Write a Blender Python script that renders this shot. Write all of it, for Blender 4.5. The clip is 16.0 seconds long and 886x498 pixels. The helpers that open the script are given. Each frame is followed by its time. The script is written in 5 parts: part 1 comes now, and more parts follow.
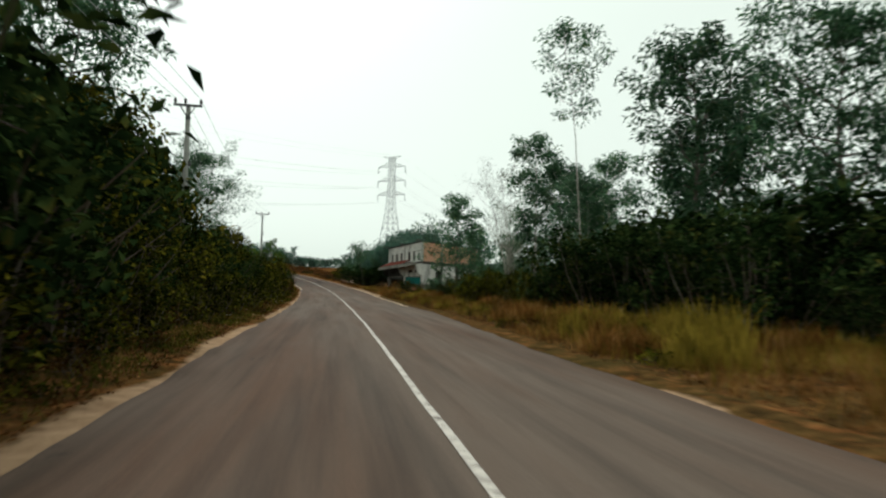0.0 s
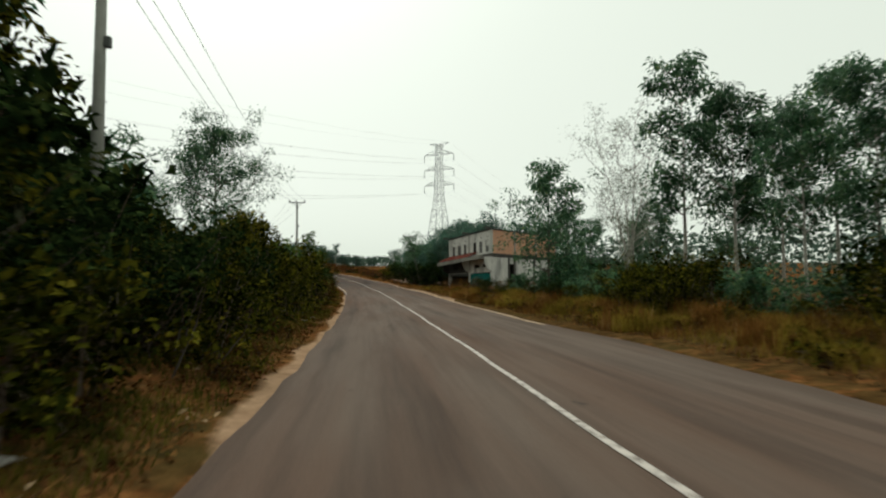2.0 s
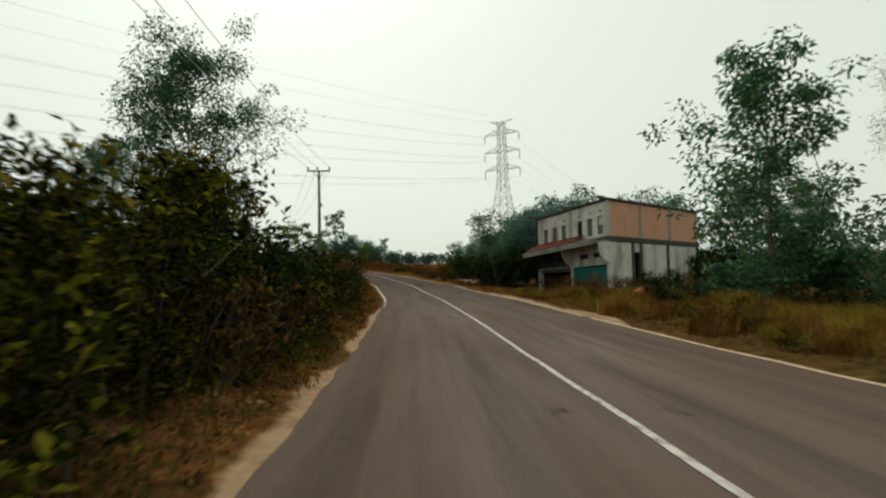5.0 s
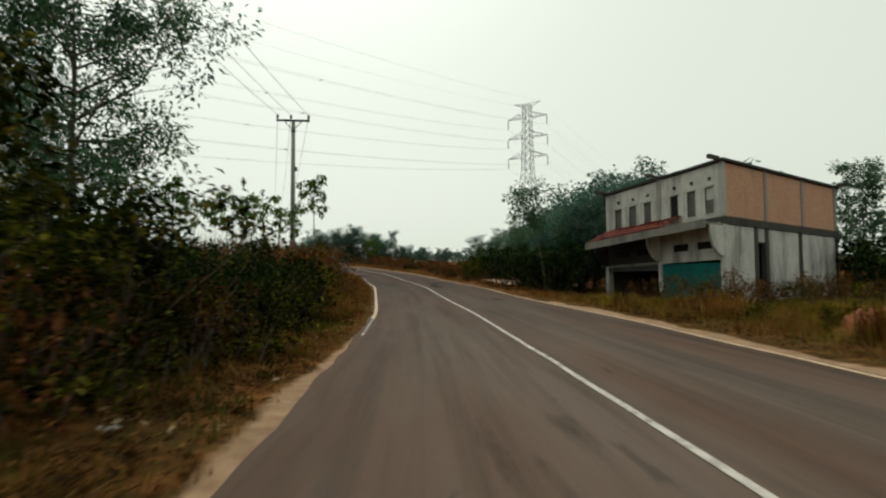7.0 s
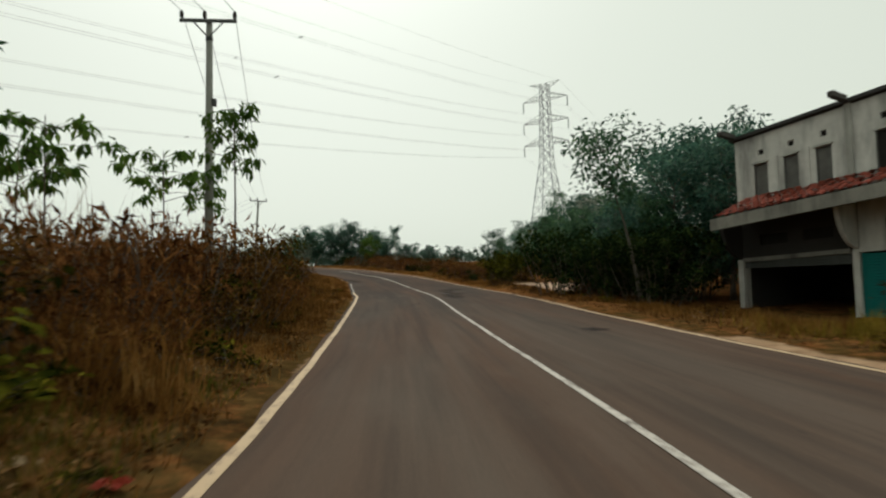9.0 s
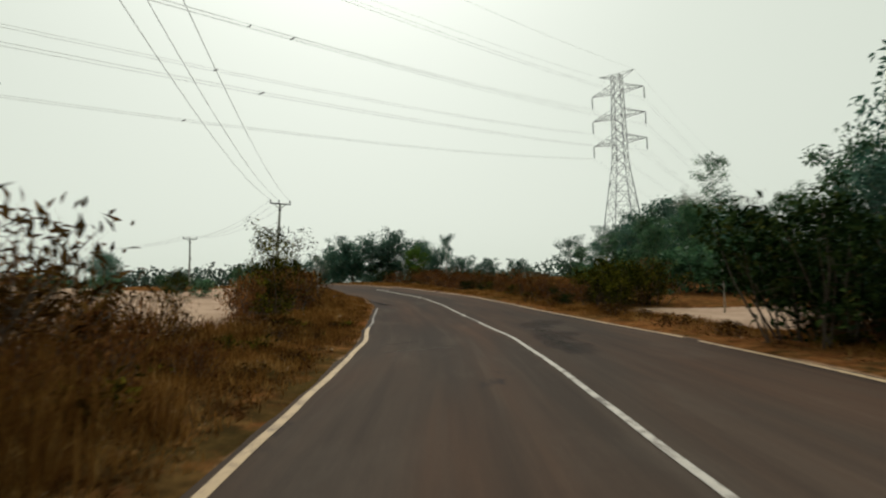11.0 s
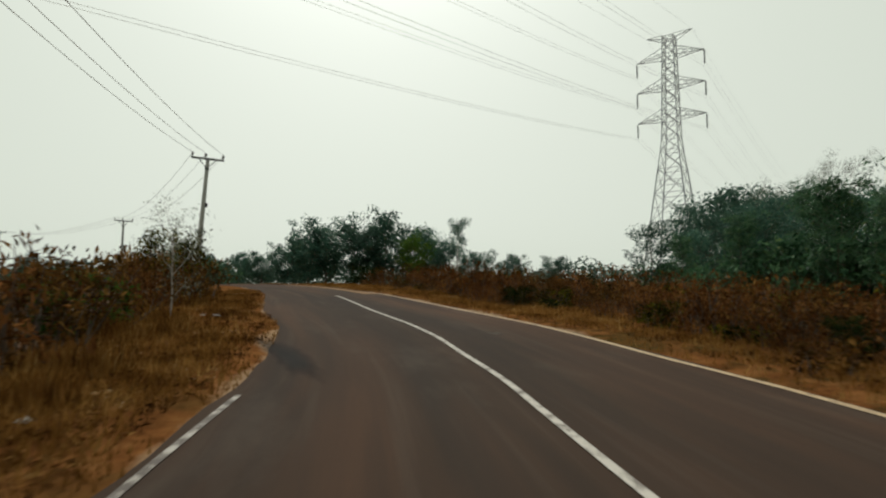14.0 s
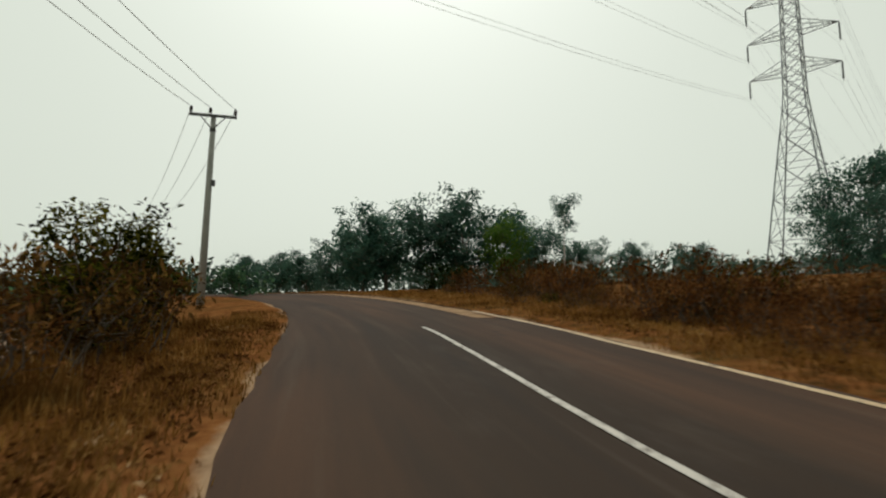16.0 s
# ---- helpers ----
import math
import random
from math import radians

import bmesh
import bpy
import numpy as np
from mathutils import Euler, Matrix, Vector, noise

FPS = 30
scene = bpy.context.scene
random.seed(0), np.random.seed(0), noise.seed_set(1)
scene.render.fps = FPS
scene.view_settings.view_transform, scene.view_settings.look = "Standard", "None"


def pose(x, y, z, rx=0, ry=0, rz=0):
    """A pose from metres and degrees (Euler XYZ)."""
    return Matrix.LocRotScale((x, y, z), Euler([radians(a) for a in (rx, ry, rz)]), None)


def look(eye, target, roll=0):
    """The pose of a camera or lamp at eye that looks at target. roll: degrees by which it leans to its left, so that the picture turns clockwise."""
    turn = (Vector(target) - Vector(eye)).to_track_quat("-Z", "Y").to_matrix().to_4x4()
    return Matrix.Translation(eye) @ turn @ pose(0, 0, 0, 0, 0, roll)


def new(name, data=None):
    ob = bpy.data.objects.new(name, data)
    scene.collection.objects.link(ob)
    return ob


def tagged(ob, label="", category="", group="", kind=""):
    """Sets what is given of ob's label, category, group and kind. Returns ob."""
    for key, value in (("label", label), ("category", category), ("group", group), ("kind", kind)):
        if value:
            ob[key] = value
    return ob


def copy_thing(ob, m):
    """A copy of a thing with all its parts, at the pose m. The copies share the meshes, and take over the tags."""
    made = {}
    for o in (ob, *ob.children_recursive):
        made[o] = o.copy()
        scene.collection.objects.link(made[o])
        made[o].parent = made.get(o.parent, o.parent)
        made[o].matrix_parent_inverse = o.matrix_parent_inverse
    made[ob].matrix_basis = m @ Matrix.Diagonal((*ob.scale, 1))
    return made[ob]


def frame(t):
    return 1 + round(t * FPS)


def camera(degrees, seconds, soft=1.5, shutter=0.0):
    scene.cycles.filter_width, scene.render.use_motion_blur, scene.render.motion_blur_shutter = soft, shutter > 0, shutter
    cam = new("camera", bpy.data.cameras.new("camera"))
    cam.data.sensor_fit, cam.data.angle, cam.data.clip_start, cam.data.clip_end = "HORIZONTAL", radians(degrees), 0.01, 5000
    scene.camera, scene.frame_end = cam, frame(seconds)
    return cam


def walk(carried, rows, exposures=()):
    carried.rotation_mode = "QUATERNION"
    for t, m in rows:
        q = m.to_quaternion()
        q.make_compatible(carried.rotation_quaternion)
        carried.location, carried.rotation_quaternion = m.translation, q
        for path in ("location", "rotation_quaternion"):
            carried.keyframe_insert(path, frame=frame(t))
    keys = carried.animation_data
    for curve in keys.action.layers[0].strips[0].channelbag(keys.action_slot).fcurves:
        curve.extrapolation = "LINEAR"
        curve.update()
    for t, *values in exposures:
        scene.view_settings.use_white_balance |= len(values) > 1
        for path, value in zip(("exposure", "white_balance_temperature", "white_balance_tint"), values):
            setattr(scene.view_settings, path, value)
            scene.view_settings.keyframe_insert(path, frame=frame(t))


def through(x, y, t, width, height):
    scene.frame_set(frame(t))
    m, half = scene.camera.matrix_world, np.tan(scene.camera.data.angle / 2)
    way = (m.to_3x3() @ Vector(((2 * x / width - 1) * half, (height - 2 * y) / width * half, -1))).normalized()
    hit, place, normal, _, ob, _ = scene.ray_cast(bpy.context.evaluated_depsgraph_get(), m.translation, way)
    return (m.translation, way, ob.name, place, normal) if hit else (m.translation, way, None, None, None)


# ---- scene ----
FOV = 70.0
cam = camera(FOV, 16.0, soft=2.2, shutter=0.35)
# seconds, eye x y z, yaw, pitch, roll
ROWS = [
    (0, 0, -0, 1.3, -11.58, 3.62, 1.34),
    (0.5, 0.093, 4.489, 1.321, -9.21, 3.87, 1.7),
    (1, 0.009, 8.775, 1.371, -8.59, 3.88, 1.24),
    (1.5, -0.211, 12.928, 1.415, -8.22, 3.43, 0.61),
    (2, -0.347, 17, 1.446, -7.84, 3.34, -0.21),
    (2.5, -0.411, 21.06, 1.47, -7.74, 3.21, -0.92),
    (3, -0.315, 25.038, 1.482, -7.36, 2.92, -1.3),
    (3.5, -0.185, 29.132, 1.507, -5.86, 3.34, -0.78),
    (4, 0.008, 33.18, 1.539, -5.26, 3.18, -0.5),
    (4.2, 0.07, 34.781, 1.549, -4.48, 3.26, -0.49),
    (4.5, 0.133, 37.194, 1.564, -3.69, 3.34, -0.7),
    (5, 0.174, 41.24, 1.612, -2.92, 3.42, -1.25),
    (5.5, 0.168, 45.306, 1.637, -2.48, 3.42, -1.71),
    (6, 0.152, 49.378, 1.658, -2.19, 3.35, -1.81),
    (6.3, 0.154, 51.817, 1.677, -1.98, 3.27, -1.49),
    (6.5, 0.166, 53.439, 1.696, -1.78, 3.18, -0.95),
    (7, 0.222, 57.4, 1.753, -1.69, 3.45, -0.39),
    (7.5, 0.23, 61.345, 1.847, -2.25, 3.57, -0.29),
    (8, 0.206, 65.206, 1.914, -2.18, 3.96, -0.85),
    (8.5, 0.178, 68.938, 1.978, -1.53, 3.99, -1.27),
    (9, 0.134, 72.516, 2.071, -1.05, 3.68, -1.28),
    (9.5, 0.083, 75.93, 2.189, 0.57, 4.02, -0.72),
    (9.7, 0.055, 77.327, 2.236, 0.54, 3.92, -0.53),
    (10, -0.024, 79.47, 2.3, 0.99, 4.08, -0.49),
    (10.5, -0.235, 83.141, 2.406, 2.31, 4.69, -0.76),
    (11, -0.522, 86.883, 2.53, 3.72, 5.38, -1.17),
    (11.5, -0.86, 90.645, 2.679, 4.75, 5.89, -1.56),
    (11.8, -1.076, 92.886, 2.778, 4.87, 5.94, -1.68),
    (12, -1.221, 94.369, 2.846, 4.49, 5.73, -1.63),
    (12.5, -1.752, 97.98, 3.012, 2.83, 4.99, -1.54),
    (13, -2.204, 101.362, 3.113, 2.04, 5.02, -0.59),
    (13.5, -2.422, 104.519, 3.29, 3.4, 5.89, -0.21),
    (14, -2.644, 107.534, 3.465, 3.75, 5.65, 0.44),
    (14.5, -3.156, 110.56, 3.627, 3.3, 5.31, 0.66),
    (15, -3.917, 113.854, 3.878, 5.07, 5.8, 0.49),
    (15.5, -5.141, 117.16, 4.138, 8.14, 6.49, -0.22),
    (16, -6.344, 120.214, 4.448, 8.34, 5.32, -1.08),
]


def aim(x, y, z, yaw, pitch, roll):
    a, b = radians(yaw), radians(pitch)
    ahead = Vector((-math.sin(a) * math.cos(b), math.cos(a) * math.cos(b), math.sin(b)))
    eye = Vector((x, y, z))
    return look(eye, eye + ahead * 5, roll)


walk(cam, [(r[0], aim(*r[1:])) for r in ROWS],
     exposures=[(0.0, 0.24, 6150, 7), (0.5, 0.21, 6250, 8), (1.0, 0.18, 6350, 8.5), (2.0, 0.12, 6400, 8.5), (4.0, 0.04, 6440, 9),
                (7.0, 0.0, 6460, 9), (9.5, -0.05, 6460, 9), (12.0, -0.12, 6480, 9), (16.0, -0.15, 6480, 9)])

# ---- world and sun: hazy overcast sky ----
world = bpy.data.worlds.new("hazy_sky")
scene.world = world
world.use_nodes = True
wn = world.node_tree
wn.nodes.clear()
w_out = wn.nodes.new("ShaderNodeOutputWorld")
w_bg = wn.nodes.new("ShaderNodeBackground")
w_sky = wn.nodes.new("ShaderNodeTexSky")
w_sky.sky_type = "NISHITA"
w_sky.sun_disc = False
w_sky.sun_elevation = radians(48)
w_sky.sun_rotation = radians(-12)
w_sky.dust_density = 6.0
w_sky.air_density = 1.0
w_sat = wn.nodes.new("ShaderNodeHueSaturation")
w_sat.inputs["Saturation"].default_value = 0.12
w_mix = wn.nodes.new("ShaderNodeMix")
w_mix.data_type = "RGBA"
w_mix.inputs["Factor"].default_value = 0.80
w_mix.inputs["B"].default_value = (7.08, 7.68, 6.55, 1)
wn.links.new(w_sky.outputs["Color"], w_sat.inputs["Color"])
wn.links.new(w_sat.outputs["Color"], w_mix.inputs["A"])
wn.links.new(w_mix.outputs["Result"], w_bg.inputs["Color"])
w_bg.inputs["Strength"].default_value = 0.110
wn.links.new(w_bg.outputs["Background"], w_out.inputs["Surface"])

sun_data = bpy.data.lights.new("sun", "SUN")
sun_data.energy = 1.5
sun_data.angle = radians(18)
sun_data.color = (1.0, 0.95, 0.86)
sun = new("sun", sun_data)
sun.matrix_world = look((0, 0, 60), (0 + 12, 0 - 50, 60 - 58))


# ---- materials ----
def material(name, build):
    m = bpy.data.materials.new(name)
    m.use_nodes = True
    nt = m.node_tree
    nt.nodes.clear()
    out = nt.nodes.new("ShaderNodeOutputMaterial")
    bsdf = nt.nodes.new("ShaderNodeBsdfPrincipled")
    nt.links.new(bsdf.outputs[0], out.inputs[0])
    build(nt, bsdf, out)
    return m


def coords(nt, scale=1.0, stretch=(1, 1, 1), lane=False):
    """Object coordinates, or on the road: metres across and along its lanes."""
    if lane:
        g = nt.nodes.new("ShaderNodeAttribute")
        g.attribute_name = "lane"
    else:
        g = nt.nodes.new("ShaderNodeTexCoord")
    mp = nt.nodes.new("ShaderNodeMapping")
    mp.inputs["Scale"].default_value = [scale * s for s in stretch]
    nt.links.new(g.outputs["Vector" if lane else "Object"], mp.inputs["Vector"])
    return mp.outputs["Vector"]


def noise_tex(nt, scale, detail=6, rough=0.6, stretch=(1, 1, 1), lane=False):
    n = nt.nodes.new("ShaderNodeTexNoise")
    n.inputs["Scale"].default_value = scale
    n.inputs["Detail"].default_value = detail
    n.inputs["Roughness"].default_value = rough
    nt.links.new(coords(nt, 1.0, stretch, lane), n.inputs["Vector"])
    return n.outputs["Fac"]


def ramp(nt, fac, stops):
    r = nt.nodes.new("ShaderNodeValToRGB")
    e = r.color_ramp.elements
    while len(e) < len(stops):
        e.new(0.5)
    for k, (p, c) in enumerate(stops):
        e[k].position = p
        e[k].color = (*c, 1) if len(c) == 3 else c
    nt.links.new(fac, r.inputs["Fac"])
    return r.outputs["Color"]


def blend(nt, fac, a, b, mode="MIX"):
    m = nt.nodes.new("ShaderNodeMix")
    m.data_type = "RGBA"
    m.blend_type = mode
    for sock, v in (("Factor", fac), ("A", a), ("B", b)):
        if hasattr(v, "is_output"):
            nt.links.new(v, m.inputs[sock])
        elif sock == "Factor":
            m.inputs[sock].default_value = v
        else:
            m.inputs[sock].default_value = (*v, 1)
    return m.outputs["Result"]


def bump(nt, bsdf, height, strength=0.3, dist=0.02):
    b = nt.nodes.new("ShaderNodeBump")
    b.inputs["Strength"].default_value = strength
    b.inputs["Distance"].default_value = dist
    nt.links.new(height, b.inputs["Height"])
    nt.links.new(b.outputs["Normal"], bsdf.inputs["Normal"])


def leaf_material(name, dark, mid, light, odd, gloss=0.6, through=0.25, wax=0.0, tufts=1.3):
    """Leaves: a colour per leaf, drifting from clump to clump, some light shining through."""
    def build(nt, bsdf, out):
        geo = nt.nodes.new("ShaderNodeNewGeometry")
        # tone goes by tufts, painting sunlit clumps and dark gaps, with some leaf-to-leaf change
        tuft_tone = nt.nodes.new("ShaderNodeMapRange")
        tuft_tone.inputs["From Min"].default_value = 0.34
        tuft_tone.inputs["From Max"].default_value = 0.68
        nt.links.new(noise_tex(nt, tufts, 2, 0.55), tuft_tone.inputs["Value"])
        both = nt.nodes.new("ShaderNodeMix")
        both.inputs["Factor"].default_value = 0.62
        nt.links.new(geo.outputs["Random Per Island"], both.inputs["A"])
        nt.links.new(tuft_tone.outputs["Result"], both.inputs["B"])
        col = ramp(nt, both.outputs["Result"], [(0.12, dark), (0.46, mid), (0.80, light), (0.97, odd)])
        ob = nt.nodes.new("ShaderNodeObjectInfo")
        hsv = nt.nodes.new("ShaderNodeHueSaturation")
        mr = nt.nodes.new("ShaderNodeMapRange")
        mr.inputs["To Min"].default_value = 0.7
        mr.inputs["To Max"].default_value = 1.25
        nt.links.new(ob.outputs["Random"], mr.inputs["Value"])
        nt.links.new(mr.outputs["Result"], hsv.inputs["Value"])
        nt.links.new(col, hsv.inputs["Color"])
        nt.links.new(hsv.outputs["Color"], bsdf.inputs["Base Color"])
        bsdf.inputs["Roughness"].default_value = gloss
        bsdf.inputs["Specular IOR Level"].default_value = wax
        tr = nt.nodes.new("ShaderNodeBsdfTranslucent")
        nt.links.new(hsv.outputs["Color"], tr.inputs["Color"])
        mx = nt.nodes.new("ShaderNodeMixShader")
        mx.inputs["Fac"].default_value = through
        nt.links.new(bsdf.outputs[0], mx.inputs[1])
        nt.links.new(tr.outputs[0], mx.inputs[2])
        nt.links.new(mx.outputs[0], out.inputs[0])
    return material(name, build)


def m_asphalt(nt, bsdf, out):
    big = noise_tex(nt, 0.22, 5, 0.6, (1, 0.25, 1), lane=True)
    streak = noise_tex(nt, 1.6, 4, 0.6, (1, 0.045, 1), lane=True)
    grain = noise_tex(nt, 55, 2, 0.7)
    old = ramp(nt, big, [(0.3, (0.117, 0.088, 0.070)), (0.7, (0.170, 0.127, 0.100))])
    newer = ramp(nt, big, [(0.3, (0.032, 0.022, 0.017)), (0.7, (0.054, 0.036, 0.026))])
    # the stretch past the shophouse was laid later and is darker and browner
    g = nt.nodes.new("ShaderNodeTexCoord")
    sp = nt.nodes.new("ShaderNodeSeparateXYZ")
    nt.links.new(g.outputs["Object"], sp.inputs[0])
    mr = nt.nodes.new("ShaderNodeMapRange")
    mr.inputs["From Min"].default_value = 62
    mr.inputs["From Max"].default_value = 110
    nt.links.new(sp.outputs["Y"], mr.inputs["Value"])
    col = blend(nt, mr.outputs["Result"], old, newer)
    red = noise_tex(nt, 0.45, 4, 0.6, (1, 0.10, 1), lane=True)
    col = blend(nt, ramp(nt, red, [(0.42, (0, 0, 0)), (0.64, (0.75, 0.75, 0.75))]), col, (0.100, 0.052, 0.032))
    col = blend(nt, ramp(nt, streak, [(0.46, (0, 0, 0)), (0.68, (0.5, 0.5, 0.5))]), col, (0.034, 0.027, 0.023))
    ruts = noise_tex(nt, 3.4, 3, 0.55, (1, 0.028, 1), lane=True)
    col = blend(nt, ramp(nt, ruts, [(0.50, (0, 0, 0)), (0.66, (0.26, 0.26, 0.26))]), col, (0.030, 0.023, 0.020))
    col = blend(nt, ramp(nt, ruts, [(0.30, (0.18, 0.18, 0.18)), (0.44, (0, 0, 0))]), col, (0.135, 0.105, 0.085))
    dusty = noise_tex(nt, 0.9, 5, 0.65, (1, 0.3, 1), lane=True)
    col = blend(nt, ramp(nt, dusty, [(0.55, (0, 0, 0)), (0.85, (0.35, 0.35, 0.35))]), col, (0.15, 0.12, 0.098))
    col = blend(nt, ramp(nt, grain, [(0.3, (0.35, 0.35, 0.35)), (0.7, (0, 0, 0))]), col, (0.030, 0.026, 0.024))
    spots = noise_tex(nt, 0.55, 6, 0.75, (1.3, 0.6, 1), lane=True)
    col = blend(nt, ramp(nt, spots, [(0.64, (0, 0, 0)), (0.70, (0.7, 0.7, 0.7))]), col, (0.027, 0.025, 0.025))
    nt.links.new(col, bsdf.inputs["Base Color"])
    bsdf.inputs["Roughness"].default_value = 0.85
    bsdf.inputs["Specular IOR Level"].default_value = 0.035
    bump(nt, bsdf, grain, 0.35, 0.006)


def mask(nt, name, low=0.42, high=0.58):
    """A ground mask, frayed by noise."""
    at = nt.nodes.new("ShaderNodeAttribute")
    at.attribute_name = name
    n = noise_tex(nt, 2.2, 5, 0.75)
    add = nt.nodes.new("ShaderNodeMath")
    add.operation = "MULTIPLY_ADD"
    nt.links.new(n, add.inputs[0])
    add.inputs[1].default_value = 0.9
    nt.links.new(at.outputs["Fac"], add.inputs[2])
    sub = nt.nodes.new("ShaderNodeMapRange")
    sub.inputs["From Min"].default_value = low + 0.45
    sub.inputs["From Max"].default_value = high + 0.45
    nt.links.new(add.outputs[0], sub.inputs["Value"])
    return sub.outputs["Result"]


def m_soil(nt, bsdf, out):
    big = noise_tex(nt, 0.30, 5, 0.65)
    mid = noise_tex(nt, 2.6, 6, 0.7)
    fine = noise_tex(nt, 24, 4, 0.7)
    humus = ramp(nt, mid, [(0.30, (0.018, 0.012, 0.006)), (0.5, (0.062, 0.036, 0.013)), (0.72, (0.13, 0.075, 0.026))])
    laterite = ramp(nt, mid, [(0.28, (0.075, 0.028, 0.010)), (0.5, (0.165, 0.066, 0.022)), (0.74, (0.25, 0.118, 0.044))])
    col = blend(nt, mask(nt, "laterite"), humus, laterite)
    col = blend(nt, ramp(nt, big, [(0.48, (0, 0, 0)), (0.68, (0.55, 0.55, 0.55))]), col, (0.034, 0.034, 0.011))
    col = blend(nt, ramp(nt, fine, [(0.58, (0, 0, 0)), (0.82, (0.35, 0.35, 0.35))]), col, (0.24, 0.14, 0.065))
    dust = ramp(nt, mid, [(0.3, (0.19, 0.115, 0.068)), (0.7, (0.38, 0.255, 0.160))])
    col = blend(nt, mask(nt, "dust", 0.34, 0.66), col, dust)
    pale = noise_tex(nt, 0.8, 6, 0.7)
    sand = ramp(nt, pale, [(0.3, (0.30, 0.195, 0.135)), (0.7, (0.50, 0.355, 0.265))])
    sand = blend(nt, ramp(nt, fine, [(0.4, (0, 0, 0)), (0.8, (0.4, 0.4, 0.4))]), sand, (0.56, 0.44, 0.34))
    col = blend(nt, mask(nt, "sand"), col, sand)
    nt.links.new(col, bsdf.inputs["Base Color"])
    bsdf.inputs["Roughness"].default_value = 0.95
    bsdf.inputs["Specular IOR Level"].default_value = 0.0
    bump(nt, bsdf, mid, 0.9, 0.06)


def worn_paint(base, under, cover=0.42):
    def build(nt, bsdf, out):
        wear = noise_tex(nt, 5.0, 6, 0.75)
        tone = noise_tex(nt, 0.7, 4, 0.6)
        col = blend(nt, ramp(nt, tone, [(0.3, (0, 0, 0)), (0.8, (0.5, 0.5, 0.5))]), base, tuple(c * 0.72 for c in base))
        col = blend(nt, ramp(nt, wear, [(cover - 0.08, (1, 1, 1)), (cover + 0.05, (0, 0, 0))]), col, under)
        nt.links.new(col, bsdf.inputs["Base Color"])
        bsdf.inputs["Roughness"].default_value = 0.75
    return build


def m_concrete(tint, streaks=0.6, scale=1.0):
    def build(nt, bsdf, out):
        big = noise_tex(nt, 0.9 * scale, 6, 0.7)
        run = noise_tex(nt, 0.9 * scale, 5, 0.62, (1, 1, 0.22))
        fine = noise_tex(nt, 18, 4, 0.7)
        dirt = tuple(c * 0.26 for c in tint)
        col = ramp(nt, big, [(0.3, tuple(c * 0.72 for c in tint)), (0.7, tint)])
        col = blend(nt, ramp(nt, run, [(0.47, (0, 0, 0)), (0.72, (streaks,) * 3)]), col, dirt)
        col = blend(nt, ramp(nt, fine, [(0.55, (0, 0, 0)), (0.8, (0.3, 0.3, 0.3))]), col, dirt)
        nt.links.new(col, bsdf.inputs["Base Color"])
        bsdf.inputs["Roughness"].default_value = 0.9
        bump(nt, bsdf, fine, 0.3, 0.01)
    return build


def m_brick(nt, bsdf, out):
    b = nt.nodes.new("ShaderNodeTexBrick")
    b.inputs["Scale"].default_value = 1.0
    b.inputs["Brick Width"].default_value = 0.21
    b.inputs["Row Height"].default_value = 0.07
    b.inputs["Mortar Size"].default_value = 0.009
    b.inputs["Color1"].default_value = (0.64, 0.295, 0.155, 1)
    b.inputs["Color2"].default_value = (0.46, 0.205, 0.115, 1)
    b.inputs["Mortar"].default_value = (0.36, 0.29, 0.23, 1)
    g = nt.nodes.new("ShaderNodeTexCoord")
    s = nt.nodes.new("ShaderNodeSeparateXYZ")
    c = nt.nodes.new("ShaderNodeCombineXYZ")
    nt.links.new(g.outputs["Object"], s.inputs[0])
    nt.links.new(s.outputs["Y"], c.inputs["X"])
    nt.links.new(s.outputs["Z"], c.inputs["Y"])
    nt.links.new(c.outputs[0], b.inputs["Vector"])
    big = noise_tex(nt, 0.7, 6, 0.7)
    run = noise_tex(nt, 1.6, 6, 0.7, (1, 1, 0.2))
    col = blend(nt, ramp(nt, big, [(0.35, (0, 0, 0)), (0.75, (0.45, 0.45, 0.45))]), b.outputs["Color"], (0.62, 0.36, 0.235))
    col = blend(nt, ramp(nt, run, [(0.55, (0, 0, 0)), (0.78, (0.5, 0.5, 0.5))]), col, (0.16, 0.10, 0.07))
    nt.links.new(col, bsdf.inputs["Base Color"])
    bsdf.inputs["Roughness"].default_value = 0.92
    bump(nt, bsdf, b.outputs["Fac"], -0.4, 0.01)


def m_plain(color, rough=0.6, metal=0.0, vary=0.35, scale=3.0):
    def build(nt, bsdf, out):
        n = noise_tex(nt, scale, 5, 0.65)
        col = ramp(nt, n, [(0.25, tuple(c * (1 - vary) for c in color)), (0.75, color)])
        nt.links.new(col, bsdf.inputs["Base Color"])
        bsdf.inputs["Roughness"].default_value = rough
        bsdf.inputs["Specular IOR Level"].default_value = 0.5 if rough < 0.4 else 0.12
        bsdf.inputs["Metallic"].default_value = metal
    return build


def m_bark(color):
    def build(nt, bsdf, out):
        n = noise_tex(nt, 7, 6, 0.7, (1, 1, 0.35))
        p = noise_tex(nt, 1.1, 4, 0.6)
        col = ramp(nt, n, [(0.3, tuple(c * 0.45 for c in color)), (0.65, color)])
        col = blend(nt, ramp(nt, p, [(0.5, (0, 0, 0)), (0.7, (0.4, 0.4, 0.4))]), col, (0.26, 0.25, 0.21))
        nt.links.new(col, bsdf.inputs["Base Color"])
        bsdf.inputs["Roughness"].default_value = 0.9
        bump(nt, bsdf, n, 0.5, 0.02)
    return build


